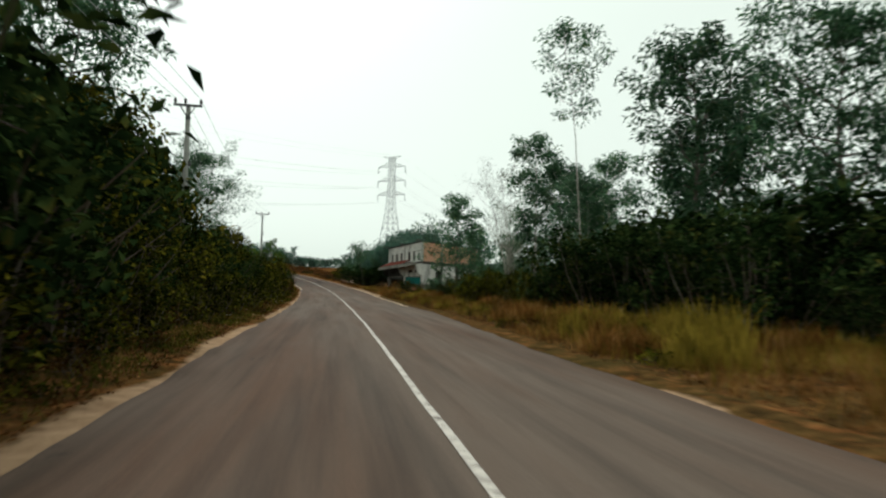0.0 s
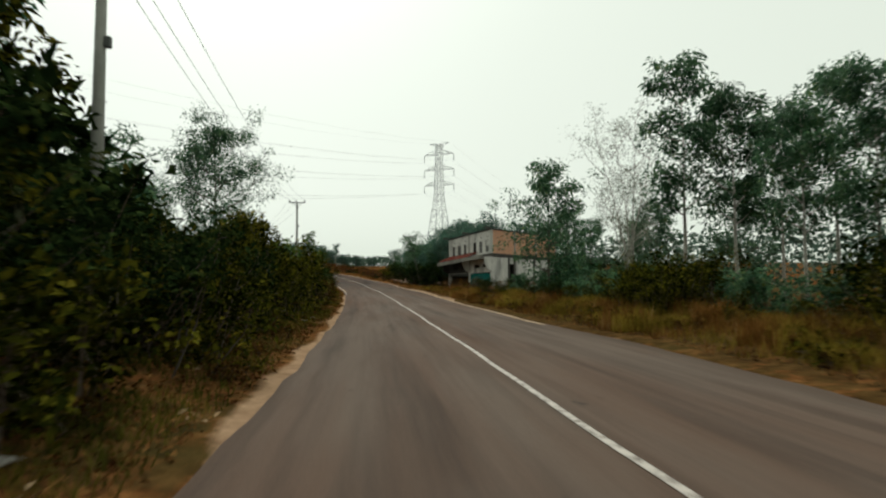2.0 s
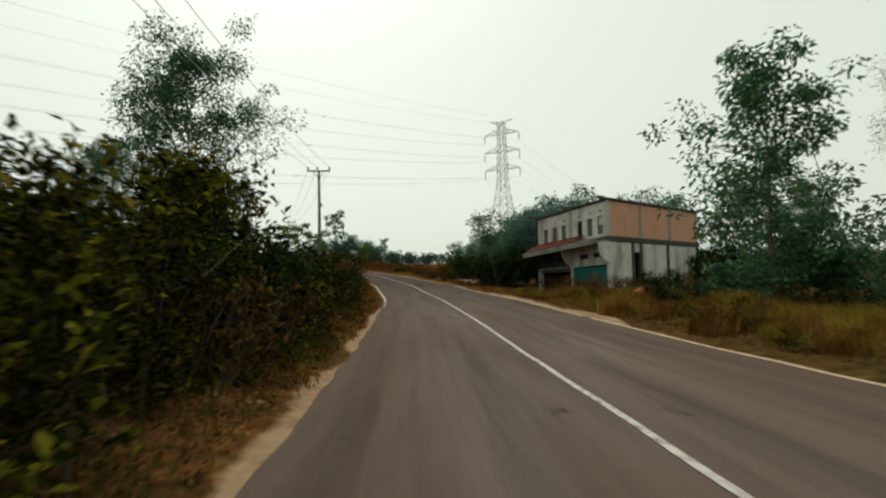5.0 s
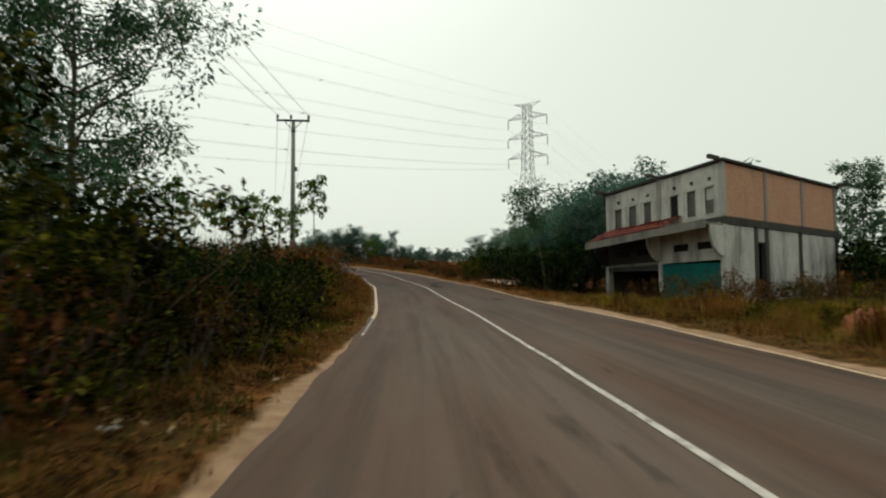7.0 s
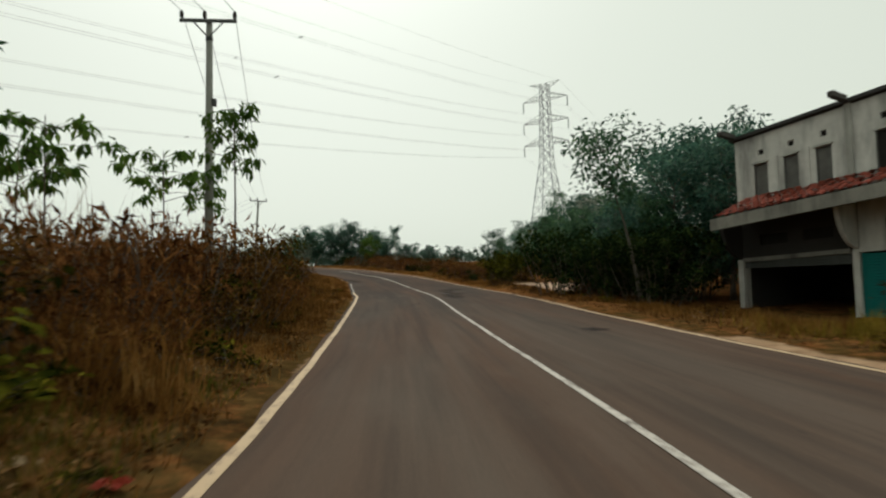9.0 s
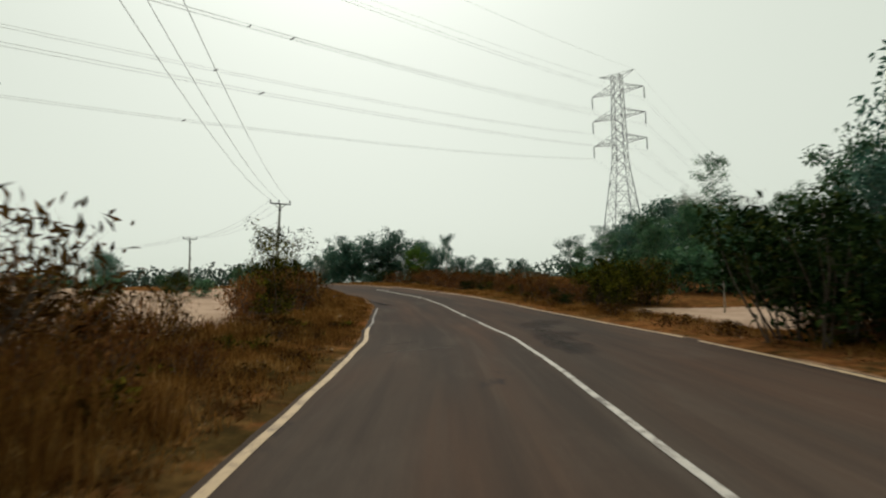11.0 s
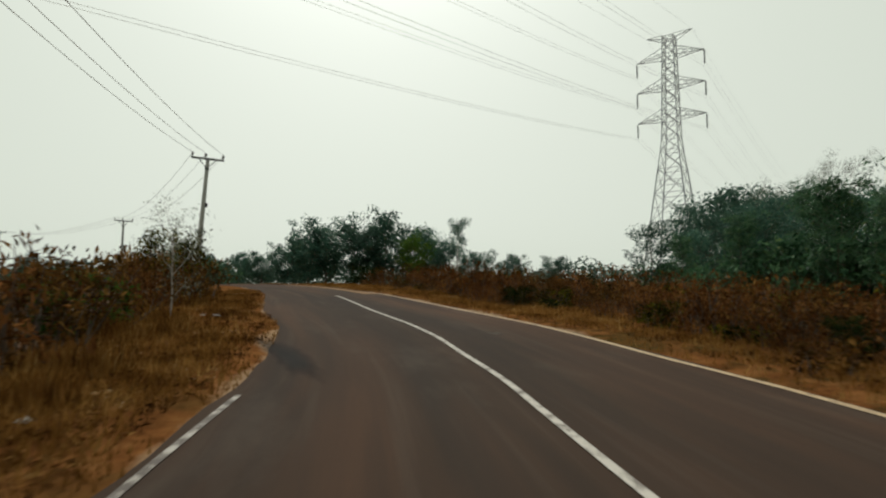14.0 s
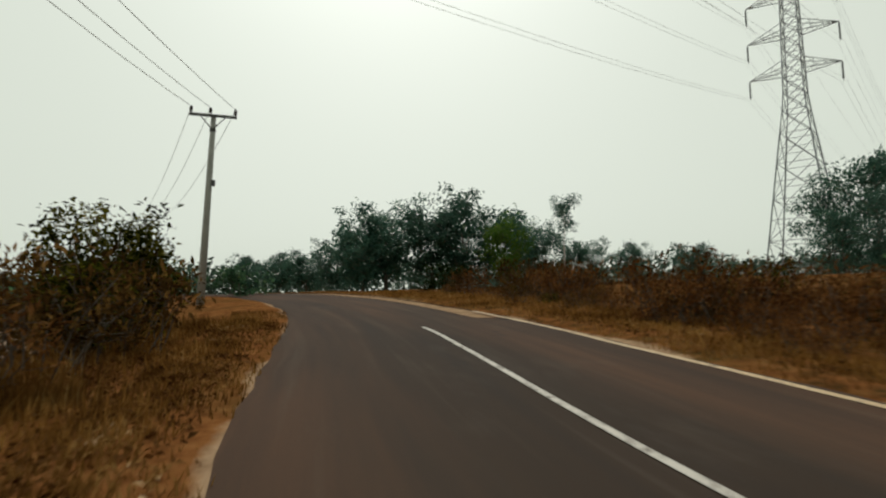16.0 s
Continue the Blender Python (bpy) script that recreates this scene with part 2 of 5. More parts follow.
HEAP = material("heap_soil", m_plain((0.36, 0.135, 0.06), 0.95, 0, 0.6, 4.0))


def m_bitumen(dark, light):
    """A smear that frays into the asphalt towards its rim."""
    def build(nt, bsdf, out):
        n = noise_tex(nt, 3.0, 5, 0.7, (1, 0.4, 1))
        col = ramp(nt, n, [(0.3, dark), (0.7, light)])
        nt.links.new(col, bsdf.inputs["Base Color"])
        bsdf.inputs["Roughness"].default_value = 0.85
        bsdf.inputs["Specular IOR Level"].default_value = 0.06
        at = nt.nodes.new("ShaderNodeAttribute")
        at.attribute_name = "cover"
        fray = noise_tex(nt, 5.0, 6, 0.8, (1, 0.25, 1))
        add = nt.nodes.new("ShaderNodeMath")
        add.operation = "ADD"
        nt.links.new(at.outputs["Fac"], add.inputs[0])
        nt.links.new(fray, add.inputs[1])
        mr = nt.nodes.new("ShaderNodeMapRange")
        mr.inputs["From Min"].default_value = 0.70
        mr.inputs["From Max"].default_value = 1.5
        mr.inputs["To Max"].default_value = 0.75
        nt.links.new(add.outputs[0], mr.inputs["Value"])
        clear = nt.nodes.new("ShaderNodeBsdfTransparent")
        mx = nt.nodes.new("ShaderNodeMixShader")
        nt.links.new(mr.outputs["Result"], mx.inputs["Fac"])
        nt.links.new(clear.outputs[0], mx.inputs[1])
        nt.links.new(bsdf.outputs[0], mx.inputs[2])
        nt.links.new(mx.outputs[0], out.inputs[0])
    return build


BITUMEN = material("bitumen", m_bitumen((0.017, 0.016, 0.017), (0.034, 0.031, 0.030)))
SCUFF = material("pale_scuff", m_bitumen((0.10, 0.085, 0.072), (0.16, 0.14, 0.12)))
ASPHALT = material("asphalt", m_asphalt)
SOIL = material("soil", m_soil)
WHITE_LINE = material("white_line", worn_paint((0.50, 0.455, 0.405), (0.12, 0.098, 0.083), 0.465))
FAINT_LINE = material("faint_line", worn_paint((0.40, 0.36, 0.32), (0.075, 0.055, 0.044), 0.56))
EDGE_LINE = material("edge_line", worn_paint((0.50, 0.35, 0.20), (0.17, 0.115, 0.07), 0.44))
POLE_CONCRETE = material("pole_concrete", m_concrete((0.30, 0.30, 0.27), 0.4, 2.0))
PLASTER = material("plaster", m_concrete((0.66, 0.64, 0.60), 0.95, 1.3))
GREY_PLASTER = material("grey_plaster", m_concrete((0.48, 0.47, 0.43), 0.8))
# stains of the canopy; on the left lintel it also paints canopy shade
STAINED_SHADED = material("stained_shaded_concrete", m_concrete((0.27, 0.255, 0.225), 1.0, 1.6))
DARK_CONCRETE = material("dark_concrete", m_concrete((0.065, 0.058, 0.052), 0.6))
ROOF_SHEET = material("roof_sheet", m_plain((0.055, 0.052, 0.05), 0.8))
# near-black: the unlit rooms' shade is put into this colour
INTERIOR_SHADE = material("interior_shade", m_concrete((0.028, 0.026, 0.023), 0.5))
# near-black: shade below the canopy is put in along with soot
SOOT_AND_SHADE = material("soot_shade_wall", m_concrete((0.035, 0.032, 0.030), 0.7))
BRICK = material("brick", m_brick)
TILE = material("red_tile", m_plain((0.34, 0.075, 0.045), 0.8, 0, 0.75, 3))
SHUTTER = material("teal_shutter", m_plain((0.012, 0.19, 0.175), 0.5, 0.1, 0.4, 1.2))
DARK_GAP = material("dark_gap", m_plain((0.03, 0.028, 0.026), 0.9))
BOARD = material("window_board", m_plain((0.17, 0.165, 0.155), 0.85, 0, 0.5, 2.5))
STEEL = material("galvanised_steel", m_plain((0.34, 0.36, 0.36), 0.55, 0.7, 0.3, 1.5))
DARK_STEEL = material("dark_steel", m_plain((0.10, 0.105, 0.10), 0.6, 0.4))
PORCELAIN = material("brown_porcelain", m_plain((0.035, 0.022, 0.02), 0.25))
GLASS_DISC = material("grey_insulator", m_plain((0.16, 0.17, 0.17), 0.3))
WIRE = material("wire", m_plain((0.42, 0.43, 0.43), 0.6, 0.0))
# light-grey aluminium, paled further so the far wires fade as in haze
CONDUCTOR = material("hazed_aluminium", m_plain((0.60, 0.61, 0.60), 0.55, 0.0))
BARK = material("bark", m_bark((0.11, 0.092, 0.070)))
PALE_BARK = material("pale_bark", m_bark((0.40, 0.37, 0.32)))
TWIG = material("twig", m_bark((0.080, 0.052, 0.033)))
# tree leaves, brightened so that their colour stands in for haze
LEAF = leaf_material("leaf", (0.013, 0.038, 0.018), (0.048, 0.116, 0.058), (0.104, 0.200, 0.094), (0.16, 0.20, 0.06), 0.5, 0.34, 0.08)
# near-black copy of the leaves: the thickets' shade is in the colour
LEAF_SHADE = leaf_material("leaf_shade_dark", (0.003, 0.007, 0.002), (0.012, 0.024, 0.008), (0.048, 0.072, 0.020), (0.11, 0.10, 0.022), 0.6, 0.14)
# olive leaves with sunlit highlights and shaded gaps painted into the tuft colours
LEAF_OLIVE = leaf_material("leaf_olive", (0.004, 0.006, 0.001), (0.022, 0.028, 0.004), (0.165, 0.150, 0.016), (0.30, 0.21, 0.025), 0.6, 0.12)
LEAF_FRESH = leaf_material("leaf_fresh", (0.035, 0.080, 0.014), (0.075, 0.145, 0.026), (0.14, 0.21, 0.040), (0.16, 0.16, 0.035), 0.6, 0.45)
# far trees: distance haze is put into this pale bluish leaf colour
LEAF_HAZED = leaf_material("leaf_haze_tint", (0.022, 0.060, 0.046), (0.052, 0.122, 0.088), (0.092, 0.172, 0.116), (0.13, 0.17, 0.08), 0.5, 0.42, 0.08)
LEAF_PALE = leaf_material("leaf_pale", (0.09, 0.11, 0.08), (0.13, 0.15, 0.11), (0.24, 0.25, 0.19), (0.27, 0.24, 0.17), 0.6, 0.5)
LEAF_DRY = leaf_material("leaf_dry", (0.018, 0.010, 0.003), (0.065, 0.034, 0.010), (0.175, 0.088, 0.024), (0.28, 0.155, 0.05), 0.8, 0.12)
LEAF_RED = leaf_material("leaf_red", (0.034, 0.013, 0.004), (0.130, 0.053, 0.018), (0.28, 0.120, 0.038), (0.36, 0.20, 0.070), 0.8, 0.2)
GRASS_GREEN = leaf_material("grass_green", (0.018, 0.022, 0.004), (0.058, 0.060, 0.009), (0.125, 0.105, 0.018), (0.21, 0.13, 0.035), 0.8, 0.25)
GRASS_YELLOW = leaf_material("grass_yellow", (0.065, 0.050, 0.008), (0.185, 0.135, 0.019), (0.29, 0.205, 0.034), (0.36, 0.24, 0.07), 0.8, 0.3)
GRASS_DRY = leaf_material("grass_dry", (0.060, 0.025, 0.006), (0.170, 0.078, 0.019), (0.275, 0.145, 0.042), (0.37, 0.23, 0.085), 0.8, 0.25)
REED = leaf_material("reed", (0.12, 0.065, 0.028), (0.22, 0.135, 0.065), (0.30, 0.20, 0.11), (0.38, 0.28, 0.17), 0.8, 0.25)
LITTER = leaf_material("litter", (0.040, 0.017, 0.006), (0.120, 0.054, 0.018), (0.26, 0.135, 0.045), (0.48, 0.35, 0.22), 0.9, 0.0)
SCRAP = material("white_plastic", m_plain((0.62, 0.60, 0.56), 0.5, 0, 0.35, 9.0))
RED_SCRAP = material("red_plastic", m_plain((0.50, 0.07, 0.04), 0.5, 0, 0.35, 9.0))
# distant woods: leaf colour paled and greyed, with the haze painted in
FAR_LEAF_HAZED = leaf_material("far_leaf_hazed", (0.05, 0.085, 0.07), (0.075, 0.115, 0.09), (0.10, 0.14, 0.105), (0.12, 0.14, 0.10), 0.8, 0.1)


# ---- building blocks ----
def mesh_from(name, verts, faces, mat, smooth=False):
    me = bpy.data.meshes.new(name)
    me.from_pydata([tuple(v) for v in verts] if not isinstance(verts, np.ndarray) else verts.tolist(), [], faces if not isinstance(faces, np.ndarray) else faces.tolist())
    me.materials.append(mat)
    if smooth:
        me.polygons.foreach_set("use_smooth", [True] * len(me.polygons))
    me.update()
    return me


def part_mesh(name, me, parent, label="", at=None):
    ob = new(name, me)
    if parent:
        ob.parent = parent
    if at is not None:
        ob.matrix_basis = at
    if label:
        ob["label"] = label
    return ob


def part(name, bm, mat, parent, label="", smooth=False):
    me = bpy.data.meshes.new(name)
    bm.to_mesh(me)
    bm.free()
    me.materials.append(mat)
    if smooth:
        me.polygons.foreach_set("use_smooth", [True] * len(me.polygons))
    return part_mesh(name, me, parent, label)


def box(bm, x0, x1, y0, y1, z0, z1, bevel=0.0):
    r = bmesh.ops.create_cube(bm, size=1.0, matrix=Matrix.Translation(((x0 + x1) / 2, (y0 + y1) / 2, (z0 + z1) / 2)) @ Matrix.Diagonal((x1 - x0, y1 - y0, z1 - z0, 1)))
    if bevel:
        vs = r["verts"]
        es = list({e for v in vs for e in v.link_edges})
        bmesh.ops.bevel(bm, geom=es, offset=bevel, segments=2, affect="EDGES", profile=0.5)
    return bm


def boxpart(name, dims, mat, parent, label="", bevel=0.0):
    return part(name, box(bmesh.new(), *dims, bevel), mat, parent, label)


def tube(points, radii, sides=7, cap=True):
    """Vertices and faces of a tapered tube along points."""
    pts = [Vector(p) for p in points]
    verts, faces = [], []
    for i, p in enumerate(pts):
        d = (pts[min(i + 1, len(pts) - 1)] - pts[max(i - 1, 0)])
        if d.length < 1e-6:
            d = Vector((0, 0, 1))
        d.normalize()
        a = d.cross(Vector((0, 1, 0)) if abs(d.y) < 0.9 else Vector((1, 0, 0))).normalized()
        b = d.cross(a)
        for k in range(sides):
            w = 2 * math.pi * k / sides
            verts.append(p + (a * math.cos(w) + b * math.sin(w)) * radii[i])
    for i in range(len(pts) - 1):
        for k in range(sides):
            n = (k + 1) % sides
            faces.append((i * sides + k, i * sides + n, (i + 1) * sides + n, (i + 1) * sides + k))
    if cap:
        faces.append(tuple(range(sides))[::-1])
        faces.append(tuple((len(pts) - 1) * sides + k for k in range(sides)))
    return verts, faces


class Soup:
    """Collects vertices and faces for one mesh."""
    def __init__(self):
        self.v, self.f = [], []

    def add(self, verts, faces):
        n = len(self.v)
        self.v.extend(verts)
        self.f.extend(tuple(i + n for i in f) for f in faces)

    def bar(self, a, b, r, sides=4):
        self.add(*tube([a, b], [r, r], sides, False))

    def mesh(self, name, mat, smooth=False):
        return mesh_from(name, self.v, self.f, mat, smooth)


def rotations(rng, heading, droop, roll):
    """Axes for leaves: along, across."""
    along = np.stack([np.cos(heading) * np.cos(droop), np.sin(heading) * np.cos(droop), np.sin(droop)], -1)
    side = np.stack([-np.sin(heading), np.cos(heading), np.zeros_like(heading)], -1)
    up = np.cross(along, side)
    across = side * np.cos(roll)[:, None] + up * np.sin(roll)[:, None]
    return along, across


def leaf_mesh(name, pos, heading, droop, roll, length, width, mat, rng):
    """One folded-diamond leaf for each place."""
    along, across = rotations(rng, heading, droop, roll)
    up = np.cross(along, across)
    n = len(pos)
    L, W = length[:, None], width[:, None]
    base = pos
    tip = pos + along * L - up * L * 0.12
    mid = pos + along * L * 0.45
    left = mid + across * W * 0.5 + up * W * 0.18
    right = mid - across * W * 0.5 + up * W * 0.18
    verts = np.stack([base, left, tip, right], 1).reshape(-1, 3)
    k = np.arange(n)[:, None] * 4
    faces = np.concatenate([k + [0, 2, 1], k + [0, 3, 2]], 1).reshape(-1, 3)
    me = bpy.data.meshes.new(name)
    me.vertices.add(len(verts))
    me.vertices.foreach_set("co", verts.ravel())
    me.loops.add(len(faces) * 3)
    me.loops.foreach_set("vertex_index", faces.ravel())
    me.polygons.add(len(faces))
    me.polygons.foreach_set("loop_start", np.arange(len(faces)) * 3)
    me.polygons.foreach_set("loop_total", np.full(len(faces), 3))
    me.materials.append(mat)
    me.update(calc_edges=True)
    me.validate()
    return me


def whorls(rng, tips, per, spread, size, slim, droop=-0.35):
    """Leaves in rounded tufts round the twig tips, thickest near each tuft's skin."""
    n = len(tips) * per
    swell = np.repeat(rng.uniform(0.65, 1.45, len(tips)), per)
    c = np.repeat(tips, per, 0)
    ball = rng.normal(0, 1, (n, 3))
    ball /= np.linalg.norm(ball, axis=1)[:, None]
    off = ball * (spread * 1.35 * swell * rng.random(n) ** 0.4)[:, None] * [1, 1, 0.85]
    pos = c + off
    heading = np.where(rng.random(n) < 0.7, np.arctan2(off[:, 1], off[:, 0]), rng.uniform(0, 2 * math.pi, n))
    dr = rng.normal(droop, 0.45, n)
    length = size * rng.uniform(0.6, 1.25, n)
    return pos, heading, dr, rng.normal(0, 0.5, n), length, length * slim


def make_tree(label, seed, height, base, radius, trunk_r, leaf, bark=None, limbs=12, twigs=7, per=22, size=0.20, slim=0.42,
              spread=0.33, lean=(0, 0), bottom=0.35, top=0.45, group="trees beside the road", droop=-0.35, forks=1, steep=1.0, keep=0.93):
    """A broadleaf tree with its foot at the origin: tapered trunk, steeply rising limbs that fork, twigs that end in tufts of leaves."""
    rng = np.random.default_rng(seed)
    bark = bark or BARK
    tree = new("tree")
    tagged(tree, label, "tree", group)
    wood = Soup()
    tips = []
    for fork in range(forks):
        a0 = fork * 6.283 / forks + rng.uniform(-0.4, 0.4)
        fx, fy = (0.0, 0.0) if forks == 1 else (0.17 * height * math.cos(a0), 0.17 * height * math.sin(a0))
        trunk = []
        for k in range(9):
            u = k / 8
            wob = 0.03 * height * (noise.noise(Vector((seed * 3.1 + fork, u * 2.5, 0))))
            spread_u = max(0.0, u - 0.22) / 0.78
            trunk.append(Vector((lean[0] * height * u ** 1.5 + wob + fx * spread_u, lean[1] * height * u ** 1.5 + wob * 0.6 + fy * spread_u, height * 0.9 * u)))
        wood.add(*tube(trunk, [trunk_r * (1.3 if k == 0 else 1 - 0.085 * k) * max(0.12, 1 - 0.09 * k) for k in range(9)], 8))
        for i in range(limbs):
            u = base / height + (1 - base / height) * (i + rng.uniform(0.1, 0.9)) / limbs
            u = min(u, 0.97)
            k = min(7, int(u * 8))
            p = trunk[k].lerp(trunk[k + 1], u * 8 - k)
            v = (u - base / height) / (1 - base / height)
            shape = bottom + (1 - bottom) * math.sin(min(1, v * 1.6) * math.pi / 2)
            if v > 0.62:
                shape *= 1 - (1 - top) * (v - 0.62) / 0.38
            reach = radius * shape * rng.uniform(0.6, 1.15)
            ang = i * 2.4 + rng.uniform(-0.6, 0.6)
            rise = rng.uniform(0.35, 0.95) * reach * steep
            q = p + Vector((math.cos(ang) * reach, math.sin(ang) * reach, rise))
            m = p.lerp(q, 0.5) + Vector((rng.normal(0, 0.06) * reach, rng.normal(0, 0.06) * reach, -0.08 * reach))
            r0 = trunk_r * 0.42 * (1.1 - 0.6 * u)
            limb = [p, p.lerp(m, 0.5), m, m.lerp(q, 0.55) + Vector((0, 0, 0.05 * reach)), q]
            wood.add(*tube(limb, [r0, r0 * 0.8, r0 * 0.6, r0 * 0.42, r0 * 0.2], 5, False))
            for j in range(twigs):
                w = 0.35 + 0.65 * (j + rng.random()) / twigs
                s = limb[int(w * 3.99)].lerp(limb[int(w * 3.99) + 1], w * 3.99 - int(w * 3.99))
                e = s + Vector(rng.normal(0, 1, 3) * [0.24, 0.24, 0.26]) * max(reach, 0.9) + Vector((0, 0, 0.12 * reach))
                wood.add(*tube([s, s.lerp(e, 0.5) + Vector((0, 0, 0.04)), e], [r0 * 0.3, r0 * 0.2, r0 * 0.08], 3, False))
                tips.append(e)
            tips.append(q)
        tips.append(trunk[-1] + Vector((0, 0, height * 0.04)))
    # the crown's top stands at the tree's height
    grow = height / max(t.z for t in tips)
    for v in wood.v:
        v.z *= grow
    part_mesh("trunk", wood.mesh("trunk", bark, True), tree)
    tips = np.array([tuple(t) for t in tips]) * [1, 1, grow]
    if leaf is not None and per:
        chosen = rng.random(len(tips)) < keep
        part_mesh("crown", leaf_mesh("crown", *whorls(rng, tips[chosen], per, spread, size, slim, droop), leaf, rng), tree)
    return tree


def make_bush(label, seed, height, radius, leaf, count=2600, size=0.14, slim=0.5, category="bush", group="roadside bushes", stems=26, name="bush", upright=0.2, hollow=0.0):
    """A thicket: many stems from the ground, leaves along and round them, with an uneven top."""
    rng = np.random.default_rng(seed)
    bush = new(name)
    tagged(bush, label, category, group)
    wood = Soup()
    anchors = []
    for i in range(stems):
        a, r = rng.uniform(0, 6.28), radius * math.sqrt(rng.random()) * 0.65
        h = height * rng.uniform(0.55, 1.0) * (1 - 0.35 * (r / radius) ** 2)
        p = Vector((r * math.cos(a), r * math.sin(a), -0.15))
        out = rng.uniform(0.1, 0.95 if hollow else 0.6) * radius
        q = Vector((p.x + out * math.cos(a + rng.normal(0, 0.6)), p.y + out * math.sin(a + rng.normal(0, 0.6)), h))
        m = p.lerp(q, 0.5) + Vector((rng.normal(0, 0.12), rng.normal(0, 0.12), 0.08 * h))
        r0 = 0.012 + 0.008 * h
        wood.add(*tube([p, m, q], [r0, r0 * 0.7, r0 * 0.25], 3, False))
        for j in range(3):
            u = rng.uniform(0.08, 1.0)
            s = p.lerp(m, u * 2) if u < 0.5 else m.lerp(q, u * 2 - 1)
            e = s + Vector(rng.normal(0, 1, 3) * [0.3, 0.3, 0.22]) * radius * 0.55
            e.z = max(0.08, e.z)
            wood.add(*tube([s, e], [r0 * 0.4, r0 * 0.15], 3, False))
            if e.z > hollow * height or rng.random() < 0.15:
                anchors.append(e)
        anchors.append(q)
    part_mesh("stem_frame", wood.mesh("stem_frame", TWIG), bush)
    anchors = np.array([tuple(a) for a in anchors])
    per = max(3, count // len(anchors))
    n = per * len(anchors)
    pos = np.repeat(anchors, per, 0) + np.clip(rng.normal(0, 1, (n, 3)), -1.9, 1.9) * [0.13 * radius, 0.13 * radius, 0.065 * height]
    pos[:, 2] = np.abs(pos[:, 2]) + 0.03
    length = size * rng.uniform(0.6, 1.3, n)
    part_mesh("foliage", leaf_mesh("foliage", pos, rng.uniform(0, 6.28, n), rng.normal(upright, 0.55, n), rng.normal(0, 0.6, n), length, length * slim, leaf, rng), bush)
    return bush


def make_reeds(label, seed, height, radius, count, leaf, name="dry_grass_clump", arch=0.5):
    """A clump of tall dry grass: arching blades and thin stalks."""
    rng = np.random.default_rng(seed)
    clump = new(name)
    tagged(clump, label, "grass", "tall roadside grass")
    n = count
    a = rng.uniform(0, 6.28, n)
    r = radius * np.sqrt(rng.random(n))
    p = np.stack([r * np.cos(a), r * np.sin(a), np.zeros(n) - 0.1], -1)
    h = height * rng.uniform(0.35, 1.0, n)
    lean = rng.uniform(0.05, arch, n) * h
    b = rng.uniform(0, 6.28, n)
    d = np.stack([np.cos(b), np.sin(b), np.zeros(n)], -1)
    m = p + d * (lean * 0.3)[:, None] + np.array([0, 0, 1]) * (h * 0.6)[:, None]
    t = p + d * lean[:, None] + np.array([0, 0, 1]) * (h * rng.uniform(0.75, 1.0, n))[:, None]
    side = np.stack([-np.sin(b), np.cos(b), np.zeros(n)], -1) * (0.013 if height < 1.5 else 0.010)
    v = np.stack([p - side, p + side, m - side * 0.8, m + side * 0.8, t], 1).reshape(-1, 3)
    k = np.arange(n) * 5
    faces = [f for i in k for f in ((i, i + 1, i + 3, i + 2), (i + 2, i + 3, i + 4))]
    part_mesh("blade_tuft", mesh_from("blade_tuft", v, faces, leaf), clump)
    return clump


# ---- the lie of the road ----
ROAD_Y = [-80, -30, 0, 6, 12, 18, 24, 30, 36, 42, 48, 54, 60, 66, 72, 78, 84, 90, 96, 102, 104, 108, 112, 116, 120, 124, 128, 132, 136, 140, 144, 150, 156, 163, 172, 400]
ROAD_X = [-1.5, 0.0, 1.02, 1.23, 1.41, 1.59, 1.76, 1.89, 1.98, 2.09, 2.15, 2.18, 2.19, 2.14, 1.97, 1.73, 1.35, 0.94, 0.55, 0.0, -0.36, -1.03, -1.80, -2.62, -3.78, -5.38, -6.82, -8.22, -9.95, -12.0, -14.3, -18.7, -25.5, -36, -52, -500]
RISE_Y = [-80, -30, 0, 9, 17, 25, 37, 46, 54, 62, 70, 78, 84, 91, 98, 104, 110, 116.5, 120.2, 126, 135, 143, 150, 158, 170, 200, 400]
RISE_Z = [-0.3, -0.2, 0.0, 0.07, 0.15, 0.18, 0.26, 0.34, 0.40, 0.56, 0.71, 0.96, 1.13, 1.39, 1.71, 1.96, 2.30, 2.79, 3.12, 3.56, 4.21, 4.79, 5.25, 5.6, 5.8, 5.9, 5.2]
LEFT_Y = [0, 12, 38, 56, 66, 78, 95, 104, 110, 114, 118, 121.5, 125, 130, 136, 140]
LEFT_D = [3.05, 3.15, 3.0, 3.12, 3.25, 3.15, 3.38, 3.45, 3.25, 3.0, 2.78, 2.64, 2.85, 2.85, 2.45, 2.3]
RIGHT_Y = [0, 12, 20, 30, 38, 50, 62, 73, 82, 93, 104, 109, 114, 119, 126, 130, 140]
RIGHT_D = [3.35, 3.1, 3.35, 3.8, 3.5, 3.65, 3.75, 4.05, 3.85, 3.75, 3.58, 3.4, 3.1, 2.75, 2.6, 2.4, 2.2]
LEFT_W, RIGHT_W = 3.2, 3.6
_fine = np.arange(-80, 400, 0.5)


def _smooth(ys, vs):
    v = np.interp(_fine, ys, vs)
    ker = np.hanning(15)
    return np.convolve(np.pad(v, 7, mode="edge"), ker / ker.sum(), "valid")


_RX, _RZ = _smooth(ROAD_Y, ROAD_X), _smooth(RISE_Y, RISE_Z)


def road_x(y):
    return np.interp(y, _fine, _RX)


def road_z(y):
    return np.interp(y, _fine, _RZ)


def stretch(y):
    s = (road_x(y + 0.5) - road_x(y - 0.5))
    return np.sqrt(1 + s * s)


